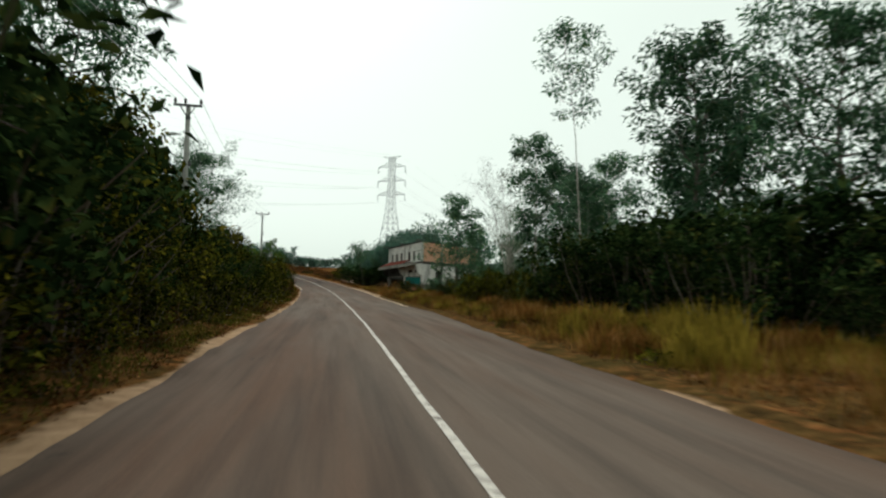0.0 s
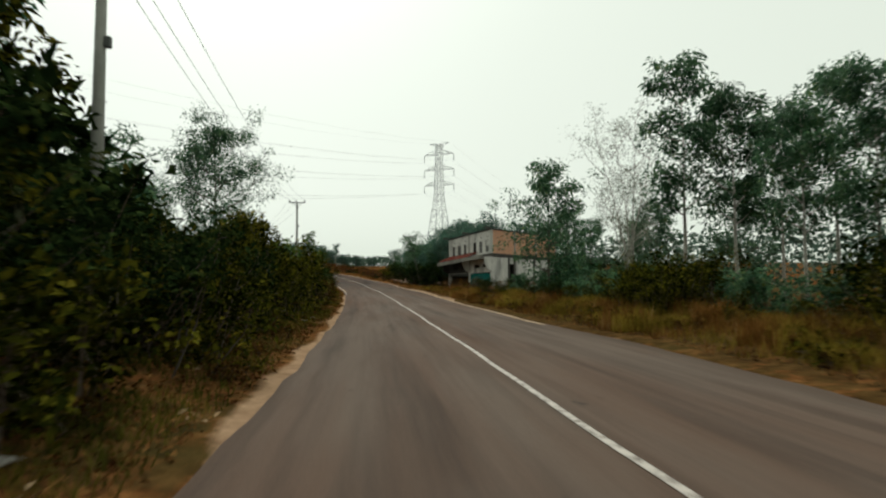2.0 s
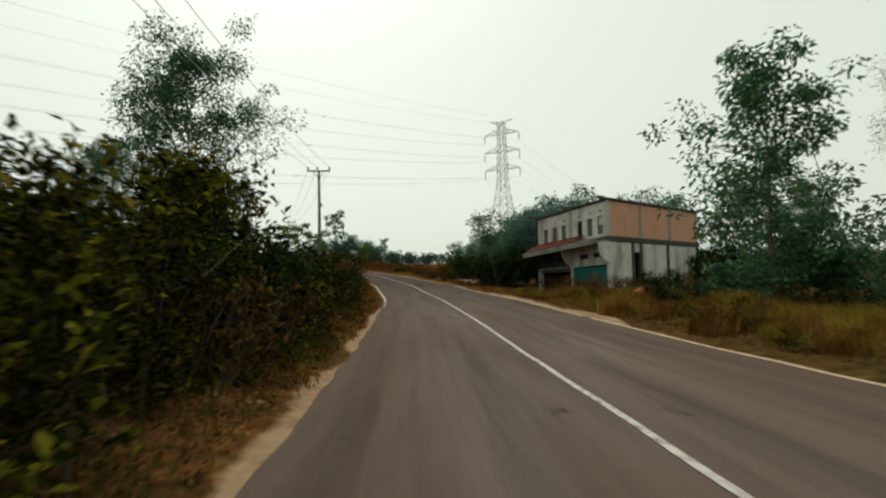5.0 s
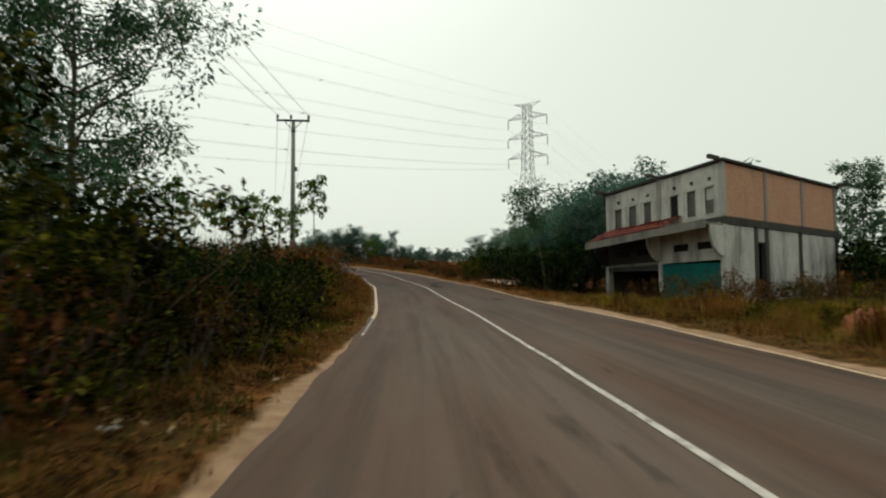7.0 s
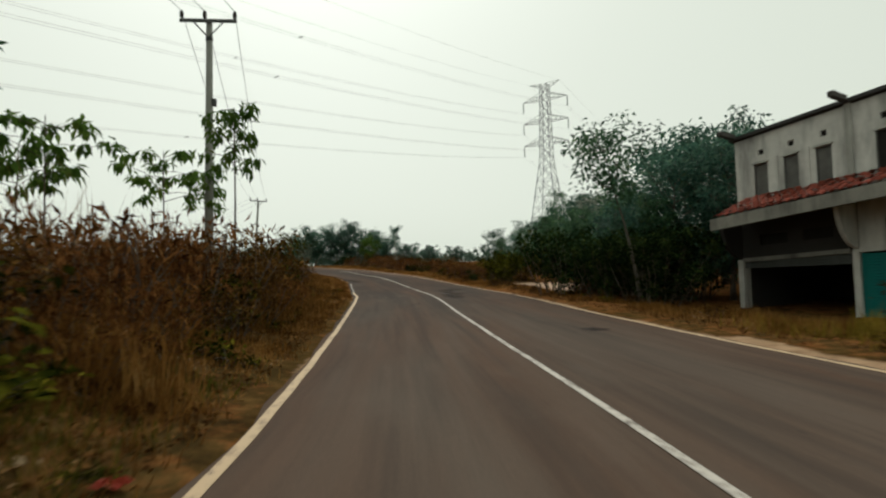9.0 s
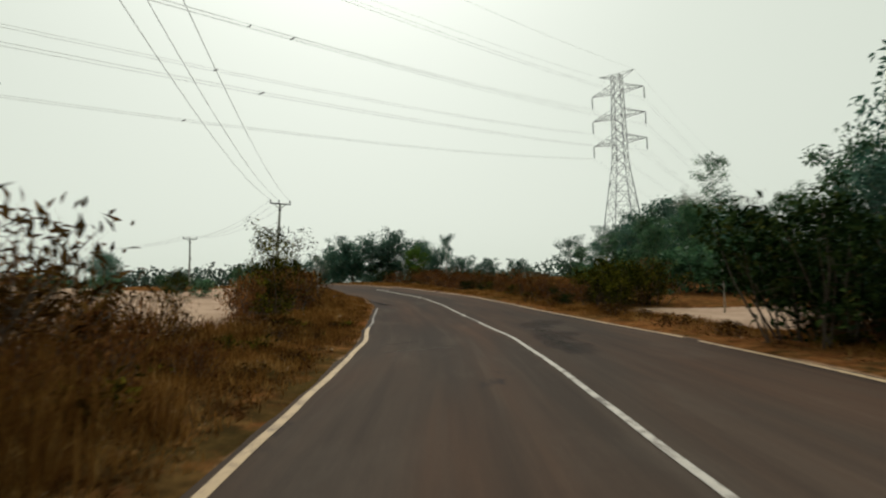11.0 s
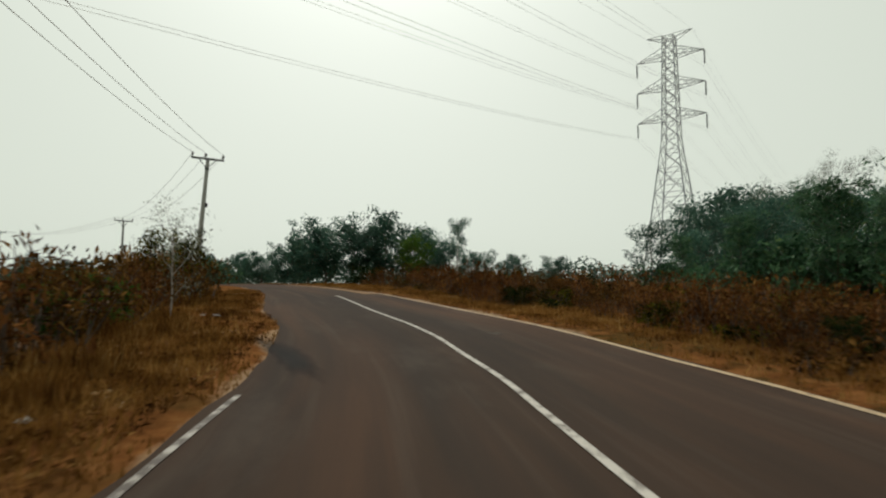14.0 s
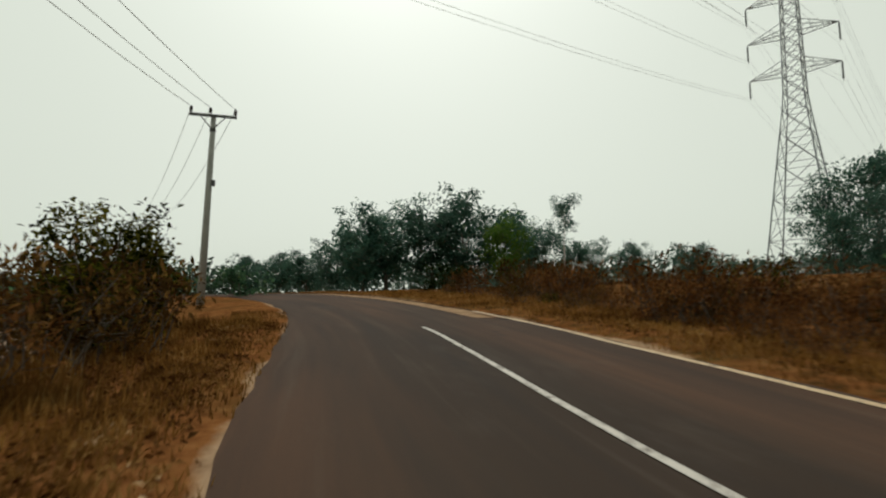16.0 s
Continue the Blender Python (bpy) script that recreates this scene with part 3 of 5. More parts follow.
def left_w(y):
    return float(np.interp(y, LEFT_Y, LEFT_D))


def right_w(y):
    return float(np.interp(y, RIGHT_Y, RIGHT_D))


def wob(x, y, f, seed=0.0):
    return noise.noise(Vector((x * f, y * f, seed)))


def lerp_tab(v, pts):
    return float(np.interp(v, [p[0] for p in pts], [p[1] for p in pts]))


def ground_rise(u, y):
    """Height of the land over the road's level, u metres beside its middle (left is below zero)."""
    z = -0.035
    if u < -left_w(y):
        d = -u - left_w(y)
        bank = lerp_tab(y, [(-80, 0.5), (60, 0.5), (80, 0.55), (98, 0.35), (108, -0.1), (140, -0.2), (160, 0.2)])
        z += 0.045 * min(d, 1.0) + bank * min(1.0, max(0.0, d - 0.9) / 2.6)
        far = lerp_tab(y, [(-80, 0), (92, 0), (106, 1), (135, 1), (170, 0.3)])
        z += far * (-0.6 * min(1, max(0, d - 4) / 3) + 0.075 * max(0.0, min(d, 90) - 8))
        z += (1 - far) * 0.015 * max(0.0, min(d, 100) - 8)
        rough = min(1.0, d / 1.5)
    elif u > right_w(y):
        d = u - right_w(y)
        bank = lerp_tab(y, [(-80, 0.15), (30, 0.2), (70, 0.1), (80, -0.1), (90, -0.45), (100, -0.3), (108, -0.1), (125, -0.05), (160, 0.0)])
        z += 0.035 * min(d, 1.0) + bank * min(1.0, max(0.0, d - 1.0) / 4.0)
        z += 0.012 * max(0.0, min(d, 120) - 14)
        rough = min(1.0, d / 1.5)
    else:
        return z
    x = u + road_x(y)
    return z + rough * (0.10 * wob(x, y, 0.55) + 0.05 * wob(x, y, 1.7, 3.0) + 0.025 * wob(x, y, 4.1, 5.0))


def land(x, y):
    """Height of the land at a place."""
    u = (x - road_x(y)) / stretch(y)
    return float(road_z(y)) + ground_rise(float(u), float(y))


# road surface with a slight crown
RS = Soup()
RL = []
ys = np.concatenate([np.arange(-40, 170, 0.5), np.arange(170, 260, 5)])
for y in ys:
    lw, rw = left_w(y), right_w(y)
    us = [-lw - 0.2, -lw, -2.2, -1.1, 0, 1.2, 2.3, rw, rw + 0.2]
    for u in us:
        crown = -0.013 * (u / 3.3) ** 2
        edge = -0.07 if (u < -lw or u > rw) else 0.0
        ragged = 0.10 * wob(u, y, 0.8, 9.0) if u <= -lw or u >= rw else 0.0
        RS.v.append((road_x(y) + (u + ragged) * stretch(y), y, road_z(y) + crown + edge))
        RL += [u, y, 0.0]
nu = len(us)
RS.f = [(j * nu + k, j * nu + k + 1, (j + 1) * nu + k + 1, (j + 1) * nu + k) for j in range(len(ys) - 1) for k in range(nu - 1)]
r_me = RS.mesh("road", ASPHALT, True)
r_me.attributes.new("lane", "FLOAT_VECTOR", "POINT").data.foreach_set("vector", RL)
road = part_mesh("road", r_me, None)
tagged(road, "worn grey-brown asphalt country road with tyre smears", "road", kind="structure")

# land: one sheet to the horizon
GS = Soup()
gy = np.concatenate([[-1500, -600, -250, -120, -80], np.arange(-60, -6, 3.0), np.arange(-6, 140, 0.45), np.arange(140, 200, 1.5), [210, 225, 245, 270, 310, 380, 500, 800, 1500, 2600]])
gu_side = np.concatenate([[0, 2.4, 2.85, 3.05, 3.2, 3.35, 3.5, 3.7, 3.95, 4.25, 4.6, 5.0, 5.4, 5.9, 6.4, 7, 7.7, 8.4, 9.2, 10, 11, 12, 13.5, 15, 17, 19, 22, 25, 29, 34, 40, 48, 58, 70, 90, 120, 170, 260, 420, 800, 1600, 2600]])
gu = np.concatenate([-gu_side[:0:-1], gu_side])
for y in gy:
    yc = min(max(y, -80), 300)
    st, rx, rz = float(stretch(yc)), float(road_x(yc)), float(road_z(yc))
    lw, rw = left_w(yc), right_w(yc)
    for g in gu:
        # columns follow the road's edges
        u = g + (rw - 3.2 if g > 0 else 3.2 - lw) * max(0.0, 1 - abs(abs(g) - 3.2) / 6) if g else 0.0
        f = 1.0 if abs(u) < 10 else max(0.0, 1 - (abs(u) - 10) / 30)
        x = rx * (1.0 if abs(u) < 200 else 0.5) + u * (st * f + (1 - f))
        # soil creeps over the worn edge of the asphalt
        z = rz + ground_rise(float(u), float(yc))
        side = lw if u < 0 else rw
        if -0.6 < abs(u) - side < 0.6:
            creep = -0.05 + (0.16 * wob(x, y, 0.28, 1.0) + 0.20 * wob(x, y, 0.8, 2.0) + 0.10 * wob(x, y, 2.6, 4.0)) * lerp_tab(yc, [(-80, 1), (62, 1), (70, 0.4), (104, 0.4), (110, 0.9), (160, 0.9)])
            z = max(z, rz - 0.034 + min(0.05, max(-0.03, 0.11 * (abs(u) - side + creep - 0.02))))
        GS.v.append((x, y, z))
nu = len(gu)
GS.f = [(j * nu + k, j * nu + k + 1, (j + 1) * nu + k + 1, (j + 1) * nu + k) for j in range(len(gy) - 1) for k in range(nu - 1)]
g_me = GS.mesh("ground", SOIL, True)
masks = {"dust": [], "sand": [], "laterite": []}
for j, y in enumerate(gy):
    yc = min(max(float(y), -80.0), 300.0)
    for g in gu:
        d = abs(g) - 3.2
        wide = (lerp_tab(yc, [(-80, 0.20), (66, 0.24), (76, -0.08), (100, -0.06), (108, 0.05), (160, 0.05)]) if g < 0 else lerp_tab(yc, [(-80, -0.12), (25, -0.12), (40, 0.05), (300, 0.05)])) + 0.42 * wob(g, yc, 0.35, 7.0) + (0.35 if g > 0 and 58 < yc < 84 else 0.0)
        masks["dust"].append(max(0.0, min(1.0, 0.5 + (wide - d) * 2.8)) if d > -1 else 1.0)
        left_sand = max(0.0, min(1.0, 0.5 + (-g - 7.2 + 1.5 * wob(g, yc, 0.12)) * 0.3)) * max(0.0, min(1.0, (yc - 100 + 6 * wob(g, yc, 0.08, 11.0)) / 7, (152 - yc) / 6)) * (1.0 if g > -130 else 0.0)
        right_sand = max(0.0, min(1.0, 1.4 - abs(g - 9.5) * 0.3)) * max(0.0, min(1.0, (yc - 103) / 2, (113 - yc) / 2))
        masks["sand"].append(max(left_sand if g < 0 else 0.0, right_sand if g > 0 else 0.0))
        red = lerp_tab(yc, [(-80, 0.42), (40, 0.48), (55, 0.48), (75, 0.46), (82, 0.36), (98, 0.45), (104, 0.55), (116, 0.68), (160, 0.7)]) if g < 0 else lerp_tab(yc, [(-80, 0.5), (25, 0.42), (40, 0.35), (75, 0.4), (100, 0.55), (160, 0.5)])
        masks["laterite"].append(red)
for key, vals in masks.items():
    at = g_me.attributes.new(key, "FLOAT", "POINT")
    at.data.foreach_set("value", vals)
ground = part_mesh("ground", g_me, None)
tagged(ground, "dry reddish-brown soil with sandy patches beside the road", "ground", kind="structure")


def line_strip(name, spans, u, width, mat, label, step=0.5, lift=0.008, jitter=0.0):
    s = Soup()
    for y0, y1 in spans:
        yy = np.linspace(y0, y1, max(2, int((y1 - y0) / step)))
        rows = []
        for y in yy:
            st = float(stretch(y))
            uc = (u(y) if callable(u) else u) + jitter * wob(0, y, 0.5, 3.3)
            z = float(road_z(y)) - 0.013 * (uc / 3.3) ** 2 + lift
            rows.append(((float(road_x(y)) + (uc - width / 2) * st, y, z), (float(road_x(y)) + (uc + width / 2) * st, y, z)))
        n = len(s.v)
        s.v.extend(p for r in rows for p in r)
        s.f.extend((n + 2 * i, n + 2 * i + 1, n + 2 * i + 3, n + 2 * i + 2) for i in range(len(rows) - 1))
    ob = part_mesh(name, s.mesh(name, mat), None)
    tagged(ob, label, "road marking", kind="structure")
    return ob


line_strip("centre_line", [(-30, 106.3), (108.8, 133.0)], 0.0, 0.085, WHITE_LINE, "worn solid white centre line on the asphalt", jitter=0.03)
line_strip("centre_line_worn", [(106.3, 108.8)], 0.0, 0.09, FAINT_LINE, "almost worn away white centre line on the asphalt", jitter=0.03)
line_strip("edge_line_left", [(75.5, 105.2)], lambda y: -left_w(y) + 0.10, 0.105, EDGE_LINE, "worn cream edge line beside the dirt verge", jitter=0.05)
line_strip("edge_line_worn", [(71, 75.5), (105.2, 114)], lambda y: -left_w(y) + 0.10, 0.07, FAINT_LINE, "almost worn away cream edge line beside the dirt verge", jitter=0.05)
line_strip("edge_line_right", [(36, 61), (62, 100), (100.8, 137)], lambda y: right_w(y) - 0.12, 0.11, EDGE_LINE, "worn cream edge line on the far lane", jitter=0.05)


def asphalt_patch(cx, cy, rx, ry, turn, seed, label, mat=BITUMEN, strength=1.0):
    """A thin ragged smear of fresh bitumen on the road."""
    s = Soup()
    n = 40
    s.v.append((cx, cy))
    ca, sa = math.cos(radians(turn)), math.sin(radians(turn))
    for k in range(n):
        a = 2 * math.pi * k / n
        r = 1 + 0.45 * wob(math.cos(a), math.sin(a), 1.6, seed) + 0.25 * wob(math.cos(a), math.sin(a), 5.0, seed + 3)
        px, py = rx * r * math.cos(a), ry * r * math.sin(a)
        s.v.append((cx + px * ca - py * sa, cy + px * sa + py * ca))
    s.v += [(0.55 * u + 0.45 * cx, 0.55 * y + 0.45 * cy) for u, y in s.v[1:]]
    s.v = [(road_x(y) + u * float(stretch(y)), y, float(road_z(y)) - 0.013 * (u / 3.3) ** 2 + 0.009) for u, y in s.v]
    s.f = [(0, 1 + n + k, 1 + n + (k + 1) % n) for k in range(n)]
    s.f += [(1 + n + k, 1 + k, 1 + (k + 1) % n, 1 + n + (k + 1) % n) for k in range(n)]
    me = s.mesh("asphalt_patch", mat)
    me.attributes.new("cover", "FLOAT", "POINT").data.foreach_set("value", [strength] + [0.0] * n + [0.72 * strength] * n)
    ob = part_mesh("asphalt_patch", me, None)
    tagged(ob, label, "road patch", kind="structure")


DARK_SMEAR = "dark ragged bitumen smear on the asphalt"
asphalt_patch(1.6, 105.2, 0.8, 2.2, -22, 1.0, DARK_SMEAR, strength=0.7)
asphalt_patch(1.0, 101.6, 0.7, 2.4, -8, 2.0, DARK_SMEAR, strength=0.75)
asphalt_patch(0.85, 99.2, 0.5, 1.5, 0, 2.6, DARK_SMEAR, strength=0.7)
asphalt_patch(2.2, 85.6, 0.35, 0.5, 0, 4.0, "small dark bitumen patch on the asphalt")
asphalt_patch(-2.55, 116.6, 0.36, 2.2, 14, 5.0, DARK_SMEAR)
for u, y, rx, ry, turn, seed in ((-1.45, 62.2, 0.16, 1.5, 3, 6.0), (-1.15, 61.4, 0.10, 1.0, 4, 6.5), (-0.75, 62.6, 0.16, 1.3, 3, 7.0), (-0.5, 61.8, 0.09, 0.9, 2, 7.5),
                                                                  (-1.3, 35.5, 0.15, 2.2, 0, 10.0)):
    asphalt_patch(u, y, rx, ry, turn, seed, "dark tyre smear on the asphalt", strength=0.42)


for u, y, rx, ry, turn, seed in ((-2.45, 100.4, 0.16, 0.7, -50, 11.0), (-1.75, 99.3, 0.14, 0.8, -60, 12.0), (-2.5, 98.9, 0.13, 0.6, -40, 13.0), (1.2, 119.6, 0.2, 0.35, 0, 14.0), (1.0, 103.0, 0.12, 0.3, 0, 15.0)):
    asphalt_patch(u, y, rx, ry, turn, seed, "pale dusty scuff on the asphalt", SCUFF, 0.7)


# ---- shophouse ----
def box_data(x0, x1, y0, y1, z0, z1):
    v = [(x, y, z) for z in (z0, z1) for y in (y0, y1) for x in (x0, x1)]
    return v, [(0, 2, 3, 1), (4, 5, 7, 6), (0, 1, 5, 4), (2, 6, 7, 3), (0, 4, 6, 2), (1, 3, 7, 5)]


def shophouse():
    th = new("shophouse")
    tagged(th, "abandoned two-storey shophouse, stained white front and bare brick side", "building")
    c = Vector((15.13, 88.3, 0.86))
    fx = Vector((-0.5236, 0.852, 0))
    sy = Vector((0.852, 0.5236, 0))
    m = Matrix.Identity(4)
    for i in range(3):
        m[i][0], m[i][1], m[i][2], m[i][3] = fx[i], sy[i], (0, 0, 1)[i], c[i]
    th.matrix_basis = m
    W, D, MID, TOP = 7.7, 11.4, 3.86, 6.66
    H = W / 2
    # floors and slabs
    boxpart("floor_slab", (-0.1, W + 0.1, -0.3, D, -0.6, 0.06), GREY_PLASTER, th)
    boxpart("upper_slab", (-0.06, W + 0.06, 0.004, D + 0.06, MID - 0.14, MID + 0.22), DARK_CONCRETE, th, "dark mould-stained concrete slab edge")
    # side wall, lower: plaster panels between columns, with two dark openings
    for y0, y1 in ((0.32, 2.7), (3.9, 7.0), (7.3, D - 0.3)):
        boxpart("side_wall_panel", (0.03, 0.18, y0, y1, 0.0, MID - 0.16), PLASTER, th, "stained grey-white plaster wall panel")
    boxpart("side_wall_panel", (0.03, 0.18, 2.7, 3.9, 3.0, MID - 0.16), GREY_PLASTER, th)
    for y in (0.0, 2.62, 3.62, 7.0, D - 0.32):
        boxpart("column", (-0.03, 0.27, y, y + 0.32, 0.0, MID - 0.145), DARK_CONCRETE if y not in (0.0,) else PLASTER, th, "dark weathered concrete column" if y else "", 0.02)
    # side wall, upper: bare brick between columns
    ends = (0.0, 3.7, 7.4, D - 0.3)
    for k in range(3):
        boxpart("brick_panel", (0.04, 0.19, ends[k] + 0.24, ends[k + 1], MID + 0.22, TOP - 0.02), BRICK, th, "bare orange brick wall panel")
    for k, y in enumerate(ends):
        boxpart("column", (-0.02 if k else 0.0, 0.25, y, y + 0.24, MID + 0.22, TOP + 0.02), GREY_PLASTER if k == 0 else POLE_CONCRETE, th, "", 0.015)
    # far side and back
    boxpart("party_wall", (W - 0.18, W, 0.3, D, 0.06, TOP - 0.02), GREY_PLASTER, th)
    boxpart("back_wall", (0.2, W - 0.2, D - 0.2, D, 0.06, TOP - 0.02), GREY_PLASTER, th)
    # sheets added inside to darken the open bay, shade in their colour
    boxpart("inner_lining", (W - 0.2, W - 0.184, 0.35, D - 0.3, 0.07, MID - 0.16), INTERIOR_SHADE, th)
    boxpart("inner_floor", (0.3, W - 0.2, 0.25, D - 0.3, 0.065, 0.08), INTERIOR_SHADE, th)
    boxpart("inner_ceiling", (0.3, W - 0.2, 0.2, D - 0.3, MID - 0.2, MID - 0.15), INTERIOR_SHADE, th)
    boxpart("partition", (H - 0.08, H + 0.08, 0.35, D - 0.3, 0.06, MID - 0.21), INTERIOR_SHADE, th)
    boxpart("inner_wall", (0.28, W - 0.25, 5.5, 5.65, 0.06, MID - 0.21), INTERIOR_SHADE, th)
    # front, lower: pillars, lintel band, vented wall, shutters
    for x in (0.0, H - 0.09, W - 0.18):
        boxpart("pillar", (x + 0.004, x + 0.2, -0.05, 0.2, 0.0, 2.15), PLASTER, th, "white painted pillar", 0.015)
    for b in range(2):
        x0 = b * H + 0.19
        x1 = x0 + H - 0.28
        # left bay: shade below the canopy is painted into wall and lintel
        bay = PLASTER if b == 0 else SOOT_AND_SHADE
        boxpart("lintel", (x0, x1, -0.03, 0.17, 2.06, 2.2), PLASTER if b == 0 else STAINED_SHADED, th, "painted concrete lintel")
        # wall over the lintel, built round its two vents
        vents = [x0 + 0.45, x0 + 1.9]
        boxpart("front_wall", (x0, x1, 0.0, 0.15, 2.2, 2.62), bay, th)
        boxpart("front_wall", (x0, x1, 0.0, 0.15, 3.0, MID - 0.04), bay, th)
        xs = [x0, vents[0], vents[0] + 0.95, vents[1], vents[1] + 0.95, x1]
        for k in (0, 2, 4):
            if xs[k + 1] - xs[k] > 0.02:
                boxpart("front_wall", (xs[k], xs[k + 1], 0.0, 0.15, 2.62, 3.0), bay, th)
        for v in vents:
            # near-black plate fills the opening, painted in place of the shade inside
            boxpart("vent", (v - 0.01, v + 0.96, 0.09, 0.13, 2.61, 3.01), DARK_GAP, th, "vent opening filled by a near-black plate")
    for x0, x1, za, n, mat, lab in ((0.21, H - 0.1, 0.06, 22, SHUTTER, "closed teal-green roller shutter"), (H + 0.11, W - 0.19, 1.62, 4, DARK_STEEL, "dark raised roller shutter")):
        sh = new("roller_shutter")
        sh.parent = th
        sh["label"] = lab
        slat = mesh_from("slat", *box_data(x0, x1, 0.05, 0.08, 0.0, 0.082), mat)
        for k in range(n):
            part_mesh("slat", slat, sh, at=pose(0, 0.010 * (k % 2), za + k * 0.084))
    # brackets under the canopy, curved
    for x in (0.02, H - 0.07, W - 0.16):
        bm = bmesh.new()
        prof = [(0.0, 2.15)] + [(-1.15 * math.sin(a) * 0.98, 3.5 - 1.3 * math.cos(a)) for a in np.linspace(0.08, math.pi / 2, 9)] + [(-1.15, 3.62), (0.0, 3.62)]
        f0 = [bm.verts.new((x, p[0], p[1])) for p in prof]
        f1 = [bm.verts.new((x + 0.14, p[0], p[1])) for p in prof]
        bm.faces.new(f0)
        bm.faces.new(f1[::-1])
        for i in range(len(prof)):
            j = (i + 1) % len(prof)
            bm.faces.new((f0[i], f1[i], f1[j], f0[j]))
        bmesh.ops.recalc_face_normals(bm, faces=bm.faces)
        # far bracket coloured near-black, its shade painted in
        part("canopy_bracket", bm, PLASTER if x < W - 1 else SOOT_AND_SHADE, th, "curved white concrete bracket")
    # canopy slab, fascia and tiles
    def hang(x, y, z):
        """The canopy droops and widens towards the far end, shaped to fit the camera's view."""
        return y * (1 + 0.055 * x), z - 0.05 * x * min(1.0, max(0.0, -y / 1.5))
    can = bmesh.new()
    box(can, 0.05, 7.3, -1.5, 0.0, 3.6, 3.72)
    box(can, 0.05, 7.3, -1.56, -1.44, 3.45, 3.84)
    for v in can.verts:
        v.co.y, v.co.z = hang(*v.co)
    part("canopy", can, STAINED_SHADED, th, "stained concrete canopy slab")
    rows, cols = 5, 20
    tile = bmesh.new()
    for k in range(5):
        a = math.pi * k / 4
        for yy in (0.0, 0.36):
            tile.verts.new((0.12 - 0.12 * math.cos(a), yy, 0.05 * math.sin(a)))
    tile.verts.ensure_lookup_table()
    for k in range(4):
        tile.faces.new((tile.verts[2 * k], tile.verts[2 * k + 1], tile.verts[2 * k + 3], tile.verts[2 * k + 2]))
    bmesh.ops.solidify(tile, geom=tile.faces[:], thickness=0.015)
    tile_me = bpy.data.meshes.new("roof_tile")
    tile.to_mesh(tile_me)
    tile.free()
    tile_me.materials.append(TILE)
    rng = random.Random(5)
    for r in range(rows):
        for q in range(cols):
            if rng.random() < 0.06:
                continue
            y, z = hang(2.4 + q * 0.243, -1.52 + r * 0.3, 3.87 + r * 0.11)
            part_mesh("roof_tile", tile_me, th, at=pose(2.4 + q * 0.243, y + rng.uniform(-0.02, 0.02), z + rng.uniform(-0.012, 0.018), 21 + rng.uniform(-2, 2), 0, rng.uniform(-4, 4)))
    # front, upper: wall with six tall windows and small vents
    zb, zt = MID + 0.22, TOP - 0.02
    win = []
    for b in range(2):
        for k in range(3):
            win.append(b * H + 0.55 + k * 1.05)
    w_w, z0, z1, v0, v1 = 0.5, 4.3, 5.6, 5.9, 6.1
    edges_x = [0.25]
    for x in win:
        edges_x += [x, x + w_w]
    edges_x.append(W - 0.03)
    boxpart("front_wall", (0.25, W - 0.03, 0.02, 0.17, zb, z0), PLASTER, th, "stained white plaster wall")
    boxpart("front_wall", (0.25, W - 0.03, 0.02, 0.17, z1, v0), PLASTER, th)
    boxpart("front_wall", (0.25, W - 0.03, 0.02, 0.17, v1, zt), PLASTER, th)
    for k in range(0, len(edges_x), 2):
        boxpart("front_wall", (edges_x[k], edges_x[k + 1], 0.02, 0.17, z0, z1), PLASTER, th)
    vx = [0.25]
    for x in win:
        vx += [x + 0.12, x + 0.32]
    vx.append(W - 0.03)
    for k in range(0, len(vx), 2):
        boxpart("front_wall", (vx[k], vx[k + 1], 0.02, 0.17, v0, v1), PLASTER, th)
    # thin raised strips between the windows
    for k in (0, 1, 3, 4):
        boxpart("strip", (win[k] + 0.68, win[k] + 0.86, -0.02, 0.019, zb, z1 + 0.1), PLASTER, th)
    for k, x in enumerate(win):
        wd = new("window")
        wd.parent = th
        wd["label"] = "tall narrow boarded window" if k else "tall narrow window, half boarded, half white"
        boxpart("board", (x + 0.03, x + w_w - 0.03, 0.11, 0.135, z0 + 0.03, z1 - 0.03 if k else z1 - 0.62), BOARD if k != 2 else DARK_GAP, wd)
        if k == 0:
            boxpart("panel", (x + 0.03, x + w_w - 0.03, 0.105, 0.13, z1 - 0.6, z1 - 0.03), SCRAP, wd, "pale white panel in the upper half")
        boxpart("hood", (x - 0.05, x + w_w + 0.05, -0.02, 0.02, z1, z1 + 0.06), GREY_PLASTER, wd)
        boxpart("sill", (x - 0.04, x + w_w + 0.04, -0.03, 0.08, z0 - 0.05, z0 + 0.004), PLASTER, wd)
        boxpart("jamb", (x, x + 0.03, 0.05, 0.15, z0 + 0.005, z1), BOARD, wd)
        boxpart("jamb", (x + w_w - 0.03, x + w_w, 0.05, 0.15, z0 + 0.005, z1), BOARD, wd)
        # small near-black plate as the shade in the upper vent
        boxpart("vent", (x + 0.1, x + 0.34, 0.12, 0.15, v0 - 0.01, v1 + 0.01), DARK_GAP, th)
    boxpart("pilaster", (H - 0.1, H + 0.1, -0.06, 0.019, zb, TOP + 0.02), GREY_PLASTER, th, "dirty concrete pilaster", 0.01)
    # flat roof with dark edge and jutting beam ends
    roof = bmesh.new()
    box(roof, -0.12, W + 0.1, -0.14, D + 0.12, TOP + 0.02, TOP + 0.14)
    part("roof", roof, ROOF_SHEET, th, "dark weathered flat roof edge")
